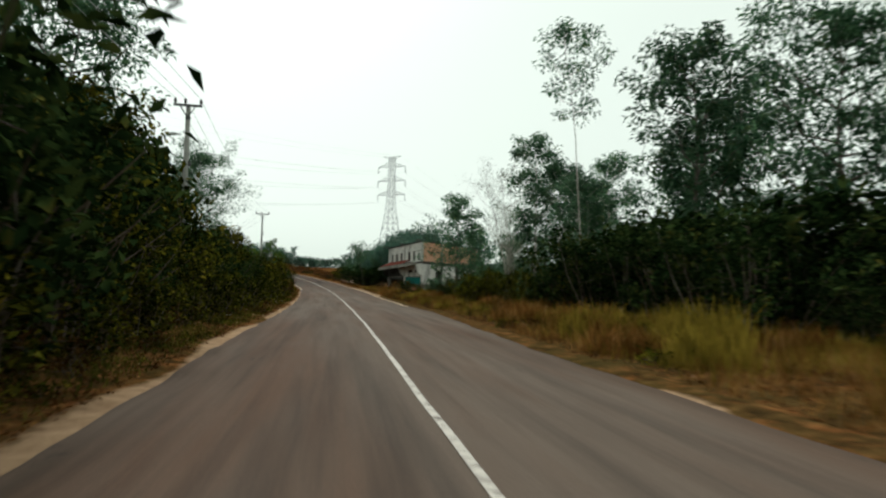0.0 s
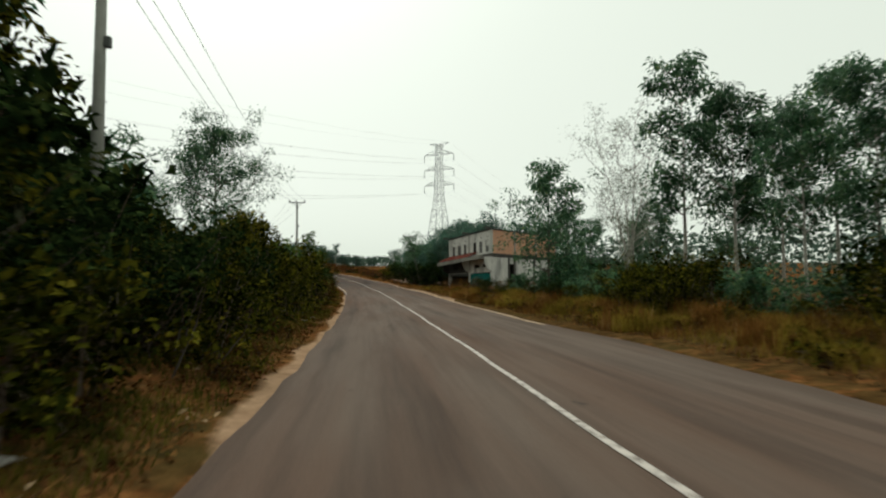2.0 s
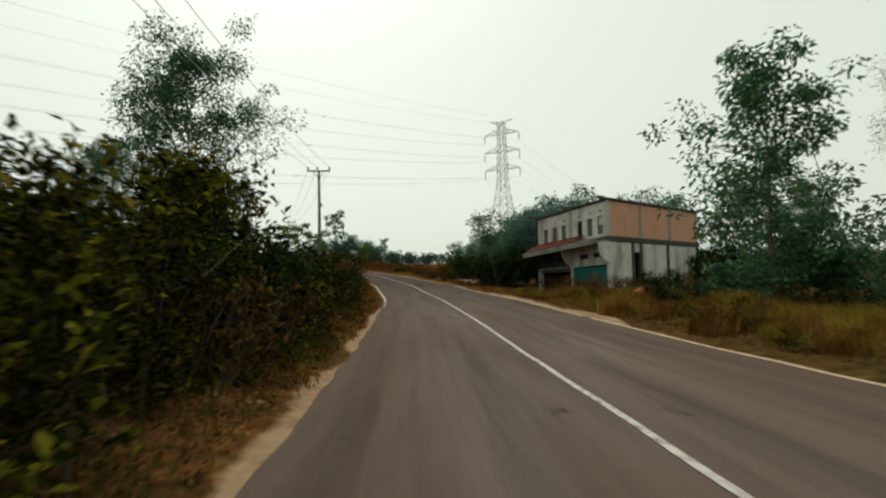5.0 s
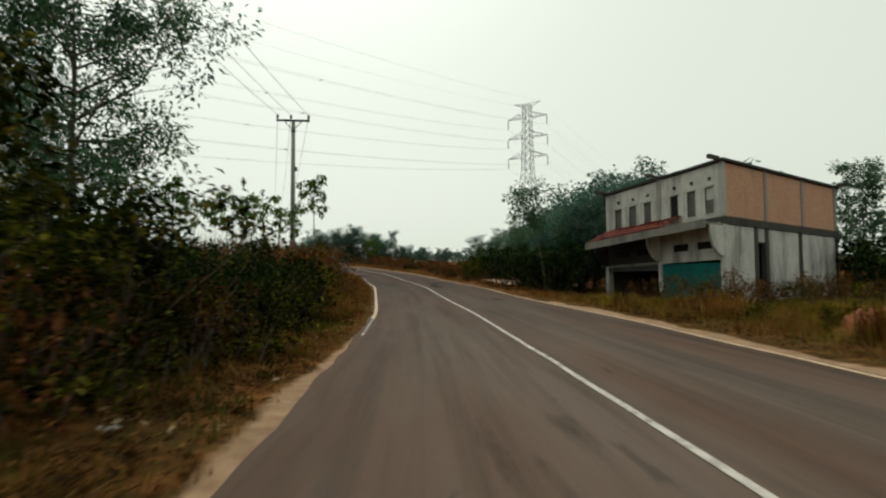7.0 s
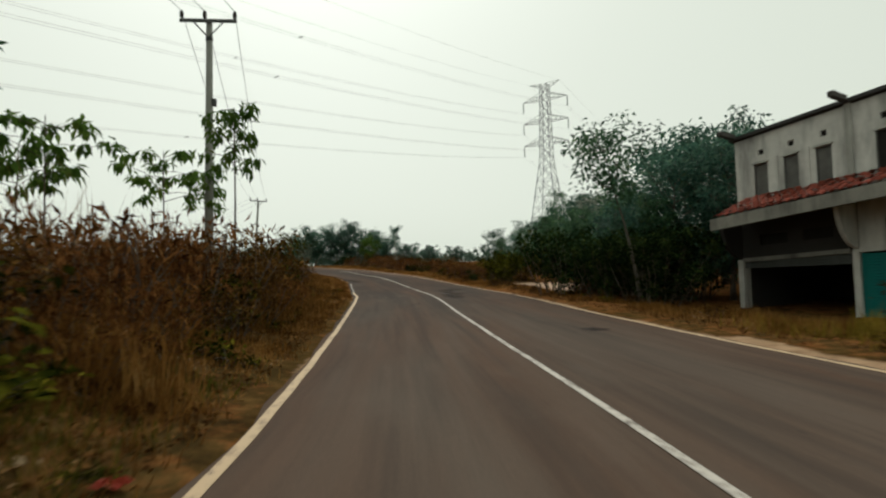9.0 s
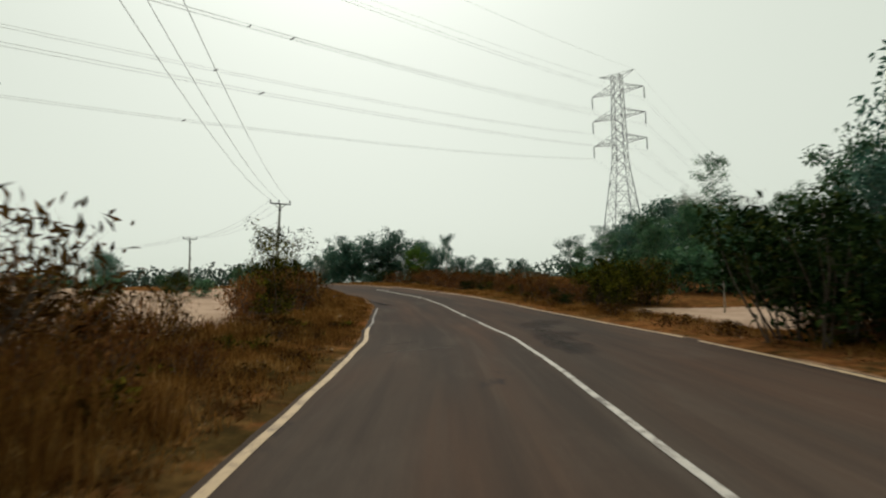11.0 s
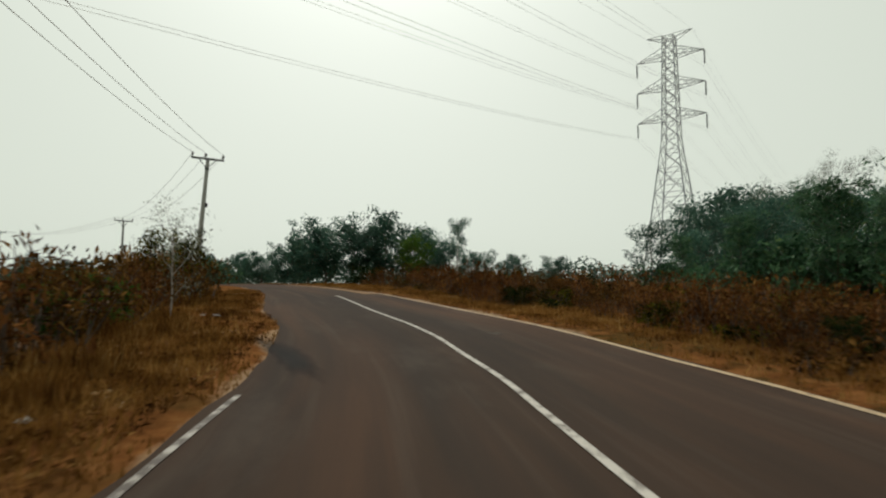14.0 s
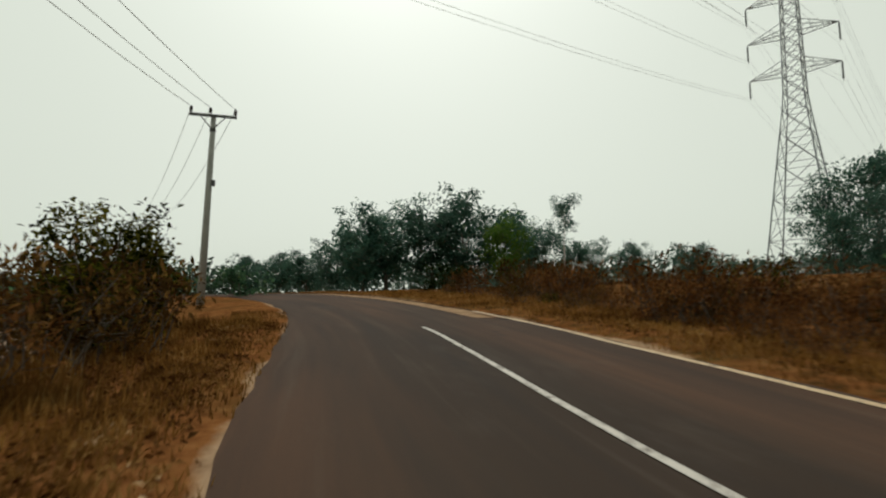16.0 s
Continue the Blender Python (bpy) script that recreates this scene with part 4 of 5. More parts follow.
    for x in (0.02, H - 0.08, W - 0.2):
        boxpart("beam_end", (x, x + 0.18, -1.0, -0.15, TOP + 0.05, TOP + 0.22), DARK_CONCRETE, th, "jutting dark beam end", 0.01)
    boxpart("beam_end", (-0.8, -0.125, D - 0.3, D - 0.1, TOP + 0.05, TOP + 0.22), DARK_CONCRETE, th)
    # heights taper away from the road corner, shaped to fit the camera's view
    for ob in th.children_recursive:
        if ob.type != "MESH":
            continue
        if ob.matrix_basis == Matrix.Identity(4):
            for v in ob.data.vertices:
                v.co.z *= 1.065 - 0.125 * v.co.x / W - 0.075 * v.co.y / D
        else:
            p = ob.matrix_basis.translation
            ob.matrix_basis.translation = (p.x, p.y, p.z * (1.065 - 0.125 * p.x / W - 0.075 * p.y / D))
    return th


shophouse()


# ---- electric poles along the road ----
def electric_pole(x, y, top, arm_turn, lean=(0, 0), half=0.95):
    z0 = land(x, y)
    h = top - z0
    pole = new("electric_pole")
    tagged(pole, "tapered grey concrete electric pole with a steel cross-arm", "electric pole", "electric poles along the road")
    pole.matrix_basis = pose(x, y, z0 - 0.3, lean[0], lean[1], arm_turn)
    h += 0.3
    v, f = tube([(0, 0, 0), (0, 0, h * 0.5), (0, 0, h)], [0.165, 0.135, 0.105], 14)
    part_mesh("shaft", mesh_from("shaft", v, f, POLE_CONCRETE, True), pole)
    arm = bmesh.new()
    box(arm, -half, half, -0.17, -0.11, h - 0.12, h - 0.0, 0.008)
    part("cross_arm", arm, DARK_STEEL, pole, "dark steel channel cross-arm")
    for s in (-1, 1):
        br = Soup()
        br.add(*tube([(0, -0.13, h - 0.65), (s * 0.52 * half, -0.13, h - 0.1)], [0.025, 0.025], 6))
        part_mesh("brace", br.mesh("brace", DARK_STEEL), pole)
    ins = Soup()
    for r, za, zb in ((0.03, 0.0, 0.06), (0.075, 0.06, 0.10), (0.05, 0.10, 0.14), (0.08, 0.14, 0.18), (0.05, 0.18, 0.21), (0.065, 0.21, 0.25), (0.035, 0.25, 0.29)):
        ins.add(*tube([(0, 0, za), (0, 0, zb)], [r, r * 0.85], 10))
    me = ins.mesh("insulator", PORCELAIN, True)
    for px in (0.07 - half, -0.12, half - 0.07):
        part_mesh("insulator", me, pole, "dark brown pin insulator", pose(px, -0.14, h))
    box_bm = box(bmesh.new(), 0.10, 0.24, -0.10, 0.06, h - 3.0, h - 2.75, 0.01)
    part("junction_box", box_bm, DARK_STEEL, pole)
    clamp = Soup()
    clamp.add(*tube([(0, 0, h - 0.72), (0, 0, h - 0.6)], [0.128, 0.128], 12))
    part_mesh("clamp", clamp.mesh("clamp", DARK_STEEL), pole)
    m = pole.matrix_basis
    return [m @ Vector((px, -0.14, h + 0.27)) for px in (0.07 - half, -0.12, half - 0.07)]


P0 = [Vector((-7.0 + d, -32, 8.9)) for d in (-0.9, 0, 0.9)]
P1 = electric_pole(-6.2, 32.2, 9.95, 0, (0, 0), 0.66)
P2 = electric_pole(-7.35, 93.9, 11.5, 5)
P3 = electric_pole(-19.85, 144.2, 12.65, 20, (0, 3))
P4 = electric_pole(-42.8, 175, 13.3, 35)
P5 = electric_pole(-87.7, 212.7, 16.8, 55)


def wire(a, b, sag, r, name, label, group="", mat=None):
    pts = []
    for k in range(41):
        u = k / 40
        p = Vector(a).lerp(Vector(b), u)
        p.z -= sag * 4 * u * (1 - u)
        pts.append(p)
    cu = bpy.data.curves.new(name, "CURVE")
    cu.dimensions = "3D"
    cu.bevel_depth = r
    cu.bevel_resolution = 1
    sp = cu.splines.new("POLY")
    sp.points.add(len(pts) - 1)
    for k, p in enumerate(pts):
        sp.points[k].co = (*p, 1)
    cu.materials.append(mat or WIRE)
    ob = new(name, cu)
    tagged(ob, label, "wire", group)
    return ob


for a, b in ((P0, P1), (P1, P2), (P2, P3), (P3, P4), (P4, P5)):
    for k in range(3):
        wire(a[k], b[k], 1.15, 0.012, "power_wire", "thin grey overhead power wire between the poles", "power wires")


# ---- transmission tower ----
def transmission_tower(x, y, base, top, turn, s=1.0):
    tw = new("transmission_tower")
    tagged(tw, "tall galvanised steel lattice transmission tower with six cross-arms", "transmission tower")
    tw.matrix_basis = pose(x, y, base, 0, 0, turn)
    H = top - base

    def half(z):
        zw = 27.0 - base
        return 1.05 + (3.6 - 1.05) * (1 - z / zw) if z < zw else 1.05 - 0.32 * (z - zw) / (H - zw)
    levels = [0, 5.2, 9.8, 13.8, 17.2, 19.8, 21.8, 23.6, 25.3, 27.0, 28.7, 30.3, 31.9, 33.5, 35.0]
    levels = [z for z in levels if z < H - 1.2] + [H - 0.4]
    corners = [(-1, -1), (1, -1), (1, 1), (-1, 1)]
    for cx, cy in corners:
        leg = Soup()
        for a, b in zip(levels, levels[1:]):
            leg.bar((cx * half(a), cy * half(a), a), (cx * half(b), cy * half(b), b), 0.085 if a < 16 else 0.06)
        part_mesh("leg", leg.mesh("leg", STEEL), tw)
    for f in range(4):
        (ax, ay), (bx, by) = corners[f], corners[(f + 1) % 4]
        br = Soup()
        for a, b in zip(levels, levels[1:]):
            ha, hb = half(a), half(b)
            br.bar((ax * ha, ay * ha, a), (bx * hb, by * hb, b), 0.04)
            br.bar((bx * ha, by * ha, a), (ax * hb, ay * hb, b), 0.04)
            br.bar((ax * hb, ay * hb, b), (bx * hb, by * hb, b), 0.035)
            if a < 14:
                hm, m = half((a + b) / 2), (a + b) / 2
                mx, my = (ax + bx) / 2 * hm, (ay + by) / 2 * hm
                br.bar((ax * hm, ay * hm, m), (mx, my, m), 0.028)
                br.bar((bx * hm, by * hm, m), (mx, my, m), 0.028)
        part_mesh("bracing", br.mesh("bracing", STEEL), tw)
    tips = []
    for zi, reach in ((30.1 - base, 4.65), (34.5 - base, 4.65), (38.9 - base, 4.6)):
        for sx in (-1, 1):
            arm = Soup()
            h = half(zi)
            tip = Vector((sx * reach, 0, zi))
            for cy in (-1, 1):
                arm.bar((sx * h, cy * h, zi - 0.1), tip, 0.05)
                arm.bar((sx * h, cy * h, zi + 1.25), tip, 0.045)
                for u in (0.3, 0.6):
                    lo = Vector((sx * h, cy * h, zi - 0.1)).lerp(tip, u)
                    hi = Vector((sx * h, cy * h, zi + 1.25)).lerp(tip, u)
                    arm.bar(lo, hi, 0.025)
                    lo2 = Vector((sx * h, cy * h, zi - 0.1)).lerp(tip, u - 0.3)
                    arm.bar(lo2, hi, 0.025)
            for u in (0.2, 0.5, 0.75):
                arm.bar(Vector((sx * h, -h, zi)).lerp(tip, u), Vector((sx * h, h, zi)).lerp(tip, u), 0.025)
            part_mesh("cross_arm", arm.mesh("cross_arm", STEEL), tw)
            ins = Soup()
            for k in range(11):
                zz = zi - 0.2 - k * 0.165
                ins.add(*tube([(sx * reach, 0, zz), (sx * reach, 0, zz - 0.11)], [0.13, 0.06], 8))
            ins.bar((sx * reach, 0, zi), (sx * reach, 0, zi - 2.2), 0.03)
            part_mesh("insulator_string", ins.mesh("insulator_string", GLASS_DISC), tw, "hanging grey insulator string")
            tips.append(tw.matrix_basis @ Vector((sx * reach, 0, zi - 2.15)))
    horns = []
    for sx in (-1, 1):
        horn = Soup()
        h = half(H)
        tip = Vector((sx * 3.1, 0, H))
        for cy in (-1, 1):
            horn.bar((sx * h, cy * h, H - 0.9), tip, 0.045)
            horn.bar((sx * h * 0.9, cy * h, H - 0.3), tip, 0.04)
            horn.bar((0, cy * h, H - 0.35), (sx * h, cy * h, H - 0.9), 0.03)
        part_mesh("earth_wire_horn", horn.mesh("earth_wire_horn", STEEL), tw)
        horns.append(tw.matrix_basis @ tip)
    return tips, horns


TX, TY = 23.0, 194.2
tips, horns = transmission_tower(TX, TY, 5.8, 42.2, -33)
run = Vector((math.cos(radians(237)), math.sin(radians(237)), 0))
back = -run
spacer_me = bpy.data.meshes.new("spacer")
sp_bm = box(bmesh.new(), -0.035, 0.035, -0.29, 0.29, -0.03, 0.03, 0.01)
sp_bm.to_mesh(spacer_me)
sp_bm.free()
spacer_me.materials.append(DARK_STEEL)
for p in tips + horns:
    for off in ((-0.28, 0.28) if p not in horns else (0.0,)):
        side = Vector((-run.y, run.x, 0)) * off
        q = p + side + run * 430
        line_ob = wire(p + side, q, 18.5, 0.011, "transmission_wire", "high-voltage conductor strung from the lattice tower", "transmission wires", CONDUCTOR)
        if off < 0:
            for k, u in enumerate((0.17, 0.33)):
                u += 0.012 * math.sin(7.0 * p.z + k)
                c = p.lerp(q, u) - side * u + Vector((0, 0, -18.5 * 4 * u * (1 - u)))
                part_mesh("spacer", spacer_me, line_ob, "small dark conductor spacer", pose(*c, 0, 0, 57))
        q2 = p + side + back * 260 + Vector((0, 0, 2))
        wire(p + side, q2, 9.0, 0.010, "transmission_wire", "high-voltage conductor strung from the lattice tower", "transmission wires", CONDUCTOR)


# ---- vegetation ----
def shift(y):
    return float(np.interp(y, [0, 25, 50, 70, 95, 108, 125, 150], [0.0, 0.25, 0.55, 0.7, 0.5, -0.2, 0.0, 0.3]))


def put(ob, x, y, turn=0, s=1.0, sink=0.05, tilt=(0, 0)):
    x += shift(y)
    ob.matrix_basis = pose(x, y, land(x, y) - sink, tilt[0], tilt[1], turn) @ Matrix.Scale(s, 4)
    return ob


def again(ob, x, y, turn=0, s=1.0, sink=0.05, label=""):
    x += shift(y)
    c = copy_thing(ob, pose(x, y, land(x, y) - sink, 0, 0, turn) @ Matrix.Scale(s, 4))
    c.scale = (s, s, s)
    if label:
        c["label"] = label
    return c


rnd = random.Random(11)
# right side, near end
tall = put(make_tree("tall slender tree with a small tufted crown", 3, 13.2, 9.4, 1.7, 0.062, LEAF, PALE_BARK, 11, 4, 40, 0.22, 0.42, 0.36, lean=(-0.08, 0.02), keep=0.8), 11.6, 26.2)
dense = put(make_tree("broad dark-green tree with a dense ragged crown", 5, 13.4, 1.8, 3.3, 0.20, LEAF, BARK, 24, 8, 54, 0.29, 0.46, 0.44, bottom=0.6), 16.6, 25.5)
again(dense, 18.6, 19.5, 130, 0.92)
again(dense, 21.0, 29.0, 220, 0.9)
rubber = put(make_tree("rubber tree with a pale trunk and tufted dark leaves", 8, 10.8, 3.6, 2.3, 0.12, LEAF, PALE_BARK, 15, 7, 50, 0.25, 0.44, 0.40, bottom=0.55), 17.0, 40.0, 0, 0.78)
again(rubber, 15.3, 34.5, 70, 0.72)
again(rubber, 20.5, 42.5, 200, 1.0)
again(rubber, 23.5, 37.0, 300, 1.0)
again(rubber, 18.0, 51.5, 140, 1.28)
again(rubber, 22.5, 49.0, 20, 0.95)
again(rubber, 18.8, 47.5, 330, 1.05)
leafy = put(make_tree("young leafy tree with a rounded crown", 13, 9.8, 1.2, 2.5, 0.12, LEAF, BARK, 18, 7, 42, 0.29, 0.45, 0.42, bottom=0.7, top=0.6), 14.6, 67.0, 0, 1.12)
pale = put(make_tree("nearly bare tree with thin pale twigs", 17, 13.0, 3.4, 2.5, 0.09, LEAF_PALE, PALE_BARK, 8, 12, 14, 0.15, 0.4, 0.42, bottom=0.5, forks=4, steep=1.5, keep=0.9), 17.6, 58.0)
again(pale, 20.0, 64.0, 90, 0.75)
again(leafy, 27.0, 60.0, 20, 0.9)
again(leafy, 18.0, 72.0, 140, 0.8)
again(leafy, 21.5, 62.0, 50, 0.75)

far_tree = put(make_tree("dark-green broadleaf tree with a full ragged crown", 6, 12.4, 1.0, 4.0, 0.20, LEAF_HAZED, BARK, 22, 6, 28, 0.43, 0.50, 0.60, bottom=0.7, top=0.55), 24.0, 108.0, 0, 0.75)

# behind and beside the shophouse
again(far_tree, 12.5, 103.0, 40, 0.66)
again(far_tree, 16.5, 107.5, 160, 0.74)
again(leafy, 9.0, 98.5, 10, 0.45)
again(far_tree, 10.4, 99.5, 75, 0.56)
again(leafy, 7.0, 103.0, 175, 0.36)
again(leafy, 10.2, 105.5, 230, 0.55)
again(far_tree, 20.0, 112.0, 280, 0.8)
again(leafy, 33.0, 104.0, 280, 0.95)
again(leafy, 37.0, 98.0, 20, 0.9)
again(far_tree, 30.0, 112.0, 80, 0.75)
lean_tree = put(make_tree("leaning tree with a bare grey trunk", 23, 6.0, 3.9, 1.3, 0.085, LEAF, BARK, 9, 5, 30, 0.2, 0.45, 0.3, lean=(-0.16, 0.05)), 6.9, 94.6, 0, 1.12)

for x, yy, s, r in ((11.8, 97.6, 0.55, 15), (14.0, 100.5, 0.62, 95), (9.8, 101.5, 0.44, 215), (8.0, 100.4, 0.32, 305)):
    again(far_tree, x, yy, r, s)

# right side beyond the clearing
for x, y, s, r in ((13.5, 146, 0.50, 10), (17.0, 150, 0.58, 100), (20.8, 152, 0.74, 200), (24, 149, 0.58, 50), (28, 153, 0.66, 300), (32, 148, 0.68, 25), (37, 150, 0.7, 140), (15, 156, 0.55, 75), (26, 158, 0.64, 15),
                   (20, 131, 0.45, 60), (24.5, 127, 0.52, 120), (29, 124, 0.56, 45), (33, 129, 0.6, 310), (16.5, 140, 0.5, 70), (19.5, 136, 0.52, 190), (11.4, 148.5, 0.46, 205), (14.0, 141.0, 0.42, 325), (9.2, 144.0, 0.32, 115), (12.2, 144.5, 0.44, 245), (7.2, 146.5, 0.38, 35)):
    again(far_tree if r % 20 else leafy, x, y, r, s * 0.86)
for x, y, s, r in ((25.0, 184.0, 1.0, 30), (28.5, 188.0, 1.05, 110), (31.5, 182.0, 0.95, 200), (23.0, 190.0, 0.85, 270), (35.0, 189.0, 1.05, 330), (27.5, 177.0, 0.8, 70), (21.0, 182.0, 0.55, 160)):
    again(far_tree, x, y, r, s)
again(pale, 30.0, 180.0, 30, 0.95)
again(pale, 19.0, 147.0, 30, 0.62)
again(pale, 25.0, 150.0, 130, 0.6)
again(tall, 8.1, 110.0, 60, 0.43)
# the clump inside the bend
clump = put(make_tree("spreading tree in the clump at the bend, leaves tinted as by haze", 29, 6.0, 0.6, 2.7, 0.15, LEAF_HAZED, BARK, 20, 6, 44, 0.29, 0.48, 0.44, bottom=0.75, top=0.65), -11.2, 159.5)
for x, yy, r, k in ((-15.9, 158.6, 80, 0.92), (-13.4, 161.0, 120, 0.86), (-8.4, 161.0, 170, 0.84), (-6.0, 162.6, 20, 0.68), (-18.6, 163.0, 250, 0.74), (-21.4, 166.0, 320, 0.66),
                    (-3.2, 163.6, 55, 0.52), (-25.0, 169.0, 100, 0.6), (-29.0, 173.0, 200, 0.62), (-34.0, 177.0, 10, 0.66), (-0.4, 163.0, 140, 0.46), (-16.8, 156.8, 300, 0.6), (3.0, 161.0, 265, 0.42)):
    again(clump, x, yy, r, k)
fresh = put(make_tree("young bright-green tree at the bend", 31, 4.0, 0.8, 1.3, 0.09, LEAF_FRESH, BARK, 12, 6, 34, 0.2, 0.45, 0.34), -8.3, 155.4)
tuft = put(make_tree("slender tree with a small round tuft on top", 37, 6.0, 4.4, 1.0, 0.08, LEAF_HAZED, PALE_BARK, 7, 5, 24, 0.22, 0.42, 0.3), -5.0, 156.5, 0, 0.85)

# left side
again(dense, -12.6, 34.4, 200, 1.22)
again(dense, -14.5, 26.0, 310, 1.0)
again(dense, -12.5, 16.0, 20, 0.95)
feather = put(make_tree("tall airy tree with fine feathery leaves", 41, 17.2, 2.2, 4.9, 0.24, LEAF, BARK, 34, 10, 64, 0.29, 0.44, 0.66, bottom=0.7, top=0.5, keep=0.95), -15.4, 84.5)
again(feather, -25.0, 93.0, 120, 0.7)
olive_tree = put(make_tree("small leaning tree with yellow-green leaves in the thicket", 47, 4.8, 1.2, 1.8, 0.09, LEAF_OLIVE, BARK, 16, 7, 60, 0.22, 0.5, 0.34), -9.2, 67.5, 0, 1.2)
again(olive_tree, -9.9, 49.0, 200, 0.62)
again(olive_tree, -8.6, 21.5, 80, 1.35)
again(olive_tree, -8.9, 25.5, 310, 1.45)
again(olive_tree, -8.6, 29.2, 20, 1.4)
again(leafy, -8.8, 38.4, 60, 0.60)
again(leafy, -10.6, 31.0, 250, 0.8)
again(leafy, -10.4, 26.0, 130, 0.85)
again(leafy, -15.5, 55.0, 180, 0.7)
sparse = put(make_tree("small sparse tree with thin airy branches", 43, 3.6, 0.8, 1.1, 0.04, LEAF_OLIVE, TWIG, 13, 8, 20, 0.13, 0.42, 0.2, group="small trees on the left bank"), -7.8, 109.0)
again(sparse, -15.0, 116.0, 90, 0.7)
bare = put(make_tree("small nearly bare tree with thin pale twigs", 49, 2.9, 0.7, 0.8, 0.03, LEAF_PALE, PALE_BARK, 11, 8, 9, 0.065, 0.42, 0.16, group="small trees on the left bank", steep=1.6), -9.8, 121.7)


def sapling(seed, h, wide=1.0):
    """A young umbrella-leaved sapling: thin stem, flat tiers of long drooping leaflets."""
    rng = np.random.default_rng(seed)
    sp = new("sapling")
    tagged(sp, "young sapling with umbrella-like whorls of bright green leaves", "sapling", "saplings by the pole")
    wood = Soup()
    tips = []
    wood.add(*tube([(0, 0, 0), (0.05, 0.02, h * 0.5), (0.0, 0.05, h)], [0.035, 0.028, 0.012], 6))
    for k in range(17):
        a, z = k * 2.4, h * (0.66 + 0.31 * k / 17)
        out = rng.uniform(0.3, 1.0) * wide * (1.1 - 0.5 * k / 17)
        e = Vector((math.cos(a) * out, math.sin(a) * out, z + rng.uniform(0.1, 0.45)))
        twig = Soup()
        twig.add(*tube([(0, 0.03, z), Vector((0, 0.03, z)).lerp(e, 0.5) + Vector((0, 0, 0.05)), e], [0.014, 0.010, 0.006], 4, False))
        part_mesh("branch", twig.mesh("branch", TWIG), sp)
        tips.append(tuple(e))
    part_mesh("stem", wood.mesh("stem", TWIG), sp)
    per = 22
    n = len(tips) * per
    c = np.repeat(np.array(tips), per, 0) + rng.normal(0, 1, (n, 3)) * [0.13, 0.13, 0.07]
    heading = rng.uniform(0, 6.28, n)
    ln = rng.uniform(0.22, 0.40, n) * wide ** 0.25
    part_mesh("foliage", leaf_mesh("foliage", c, heading, rng.normal(-0.8, 0.35, n), rng.normal(0, 0.3, n), ln, ln * 0.36, LEAF_FRESH, rng), sp)
    return sp


sap = put(sapling(3, 5.9), -6.25, 91.3)
wide_sap = put(sapling(5, 5.4, 1.9), -9.8, 94.8)
again(wide_sap, -9.2, 87.0, 130, 0.85)
again(wide_sap, -12.4, 91.0, 200, 0.9)
again(sap, -12.6, 88.5, 280, 0.9)
again(sap, -7.9, 94.0, 30, 0.75)

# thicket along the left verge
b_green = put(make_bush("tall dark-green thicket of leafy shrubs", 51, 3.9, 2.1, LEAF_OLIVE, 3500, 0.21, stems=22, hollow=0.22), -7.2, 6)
b_dark = put(make_bush("broad-leaved shrub with leaves coloured dark as in shade", 52, 3.3, 1.9, LEAF_SHADE, 2900, 0.22, stems=20, hollow=0.2), -7.0, 11)
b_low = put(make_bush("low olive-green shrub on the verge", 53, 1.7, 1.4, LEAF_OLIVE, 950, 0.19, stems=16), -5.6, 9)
b_dry = put(make_bush("brown dried-out thicket beside the road", 54, 2.0, 1.6, LEAF_DRY, 1000, 0.20, 0.32, stems=24, hollow=0.1, upright=0.5, name="dry_brush", category="brush"), -7.5, 84)
b_red = put(make_bush("reddish-brown dry brush beside the road", 55, 1.9, 1.7, LEAF_RED, 1050, 0.22, 0.26, stems=24, name="dry_brush", category="brush", upright=0.8), 9.5, 124)
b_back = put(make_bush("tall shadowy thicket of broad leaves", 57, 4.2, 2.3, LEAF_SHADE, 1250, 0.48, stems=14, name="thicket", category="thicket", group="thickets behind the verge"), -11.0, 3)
b_under = put(make_bush("dark shadowy undergrowth below the trees", 58, 3.2, 2.6, LEAF, 1000, 0.44, stems=12, name="undergrowth", category="undergrowth", group="undergrowth below the trees"), 15.0, 122.0)
for k in range(34):
    again(b_under, 10.5 + (k % 17) * 1.7 + rnd.uniform(-0.8, 0.8), 119.0 + (k // 17) * 16 + rnd.uniform(-3, 4), rnd.uniform(0, 360), rnd.uniform(0.6, 1.0))
b_fresh = put(make_bush("fresh green low shrub", 56, 1.2, 1.1, LEAF_FRESH, 1300, 0.16, stems=14), -5.0, 17)
y = 0.5
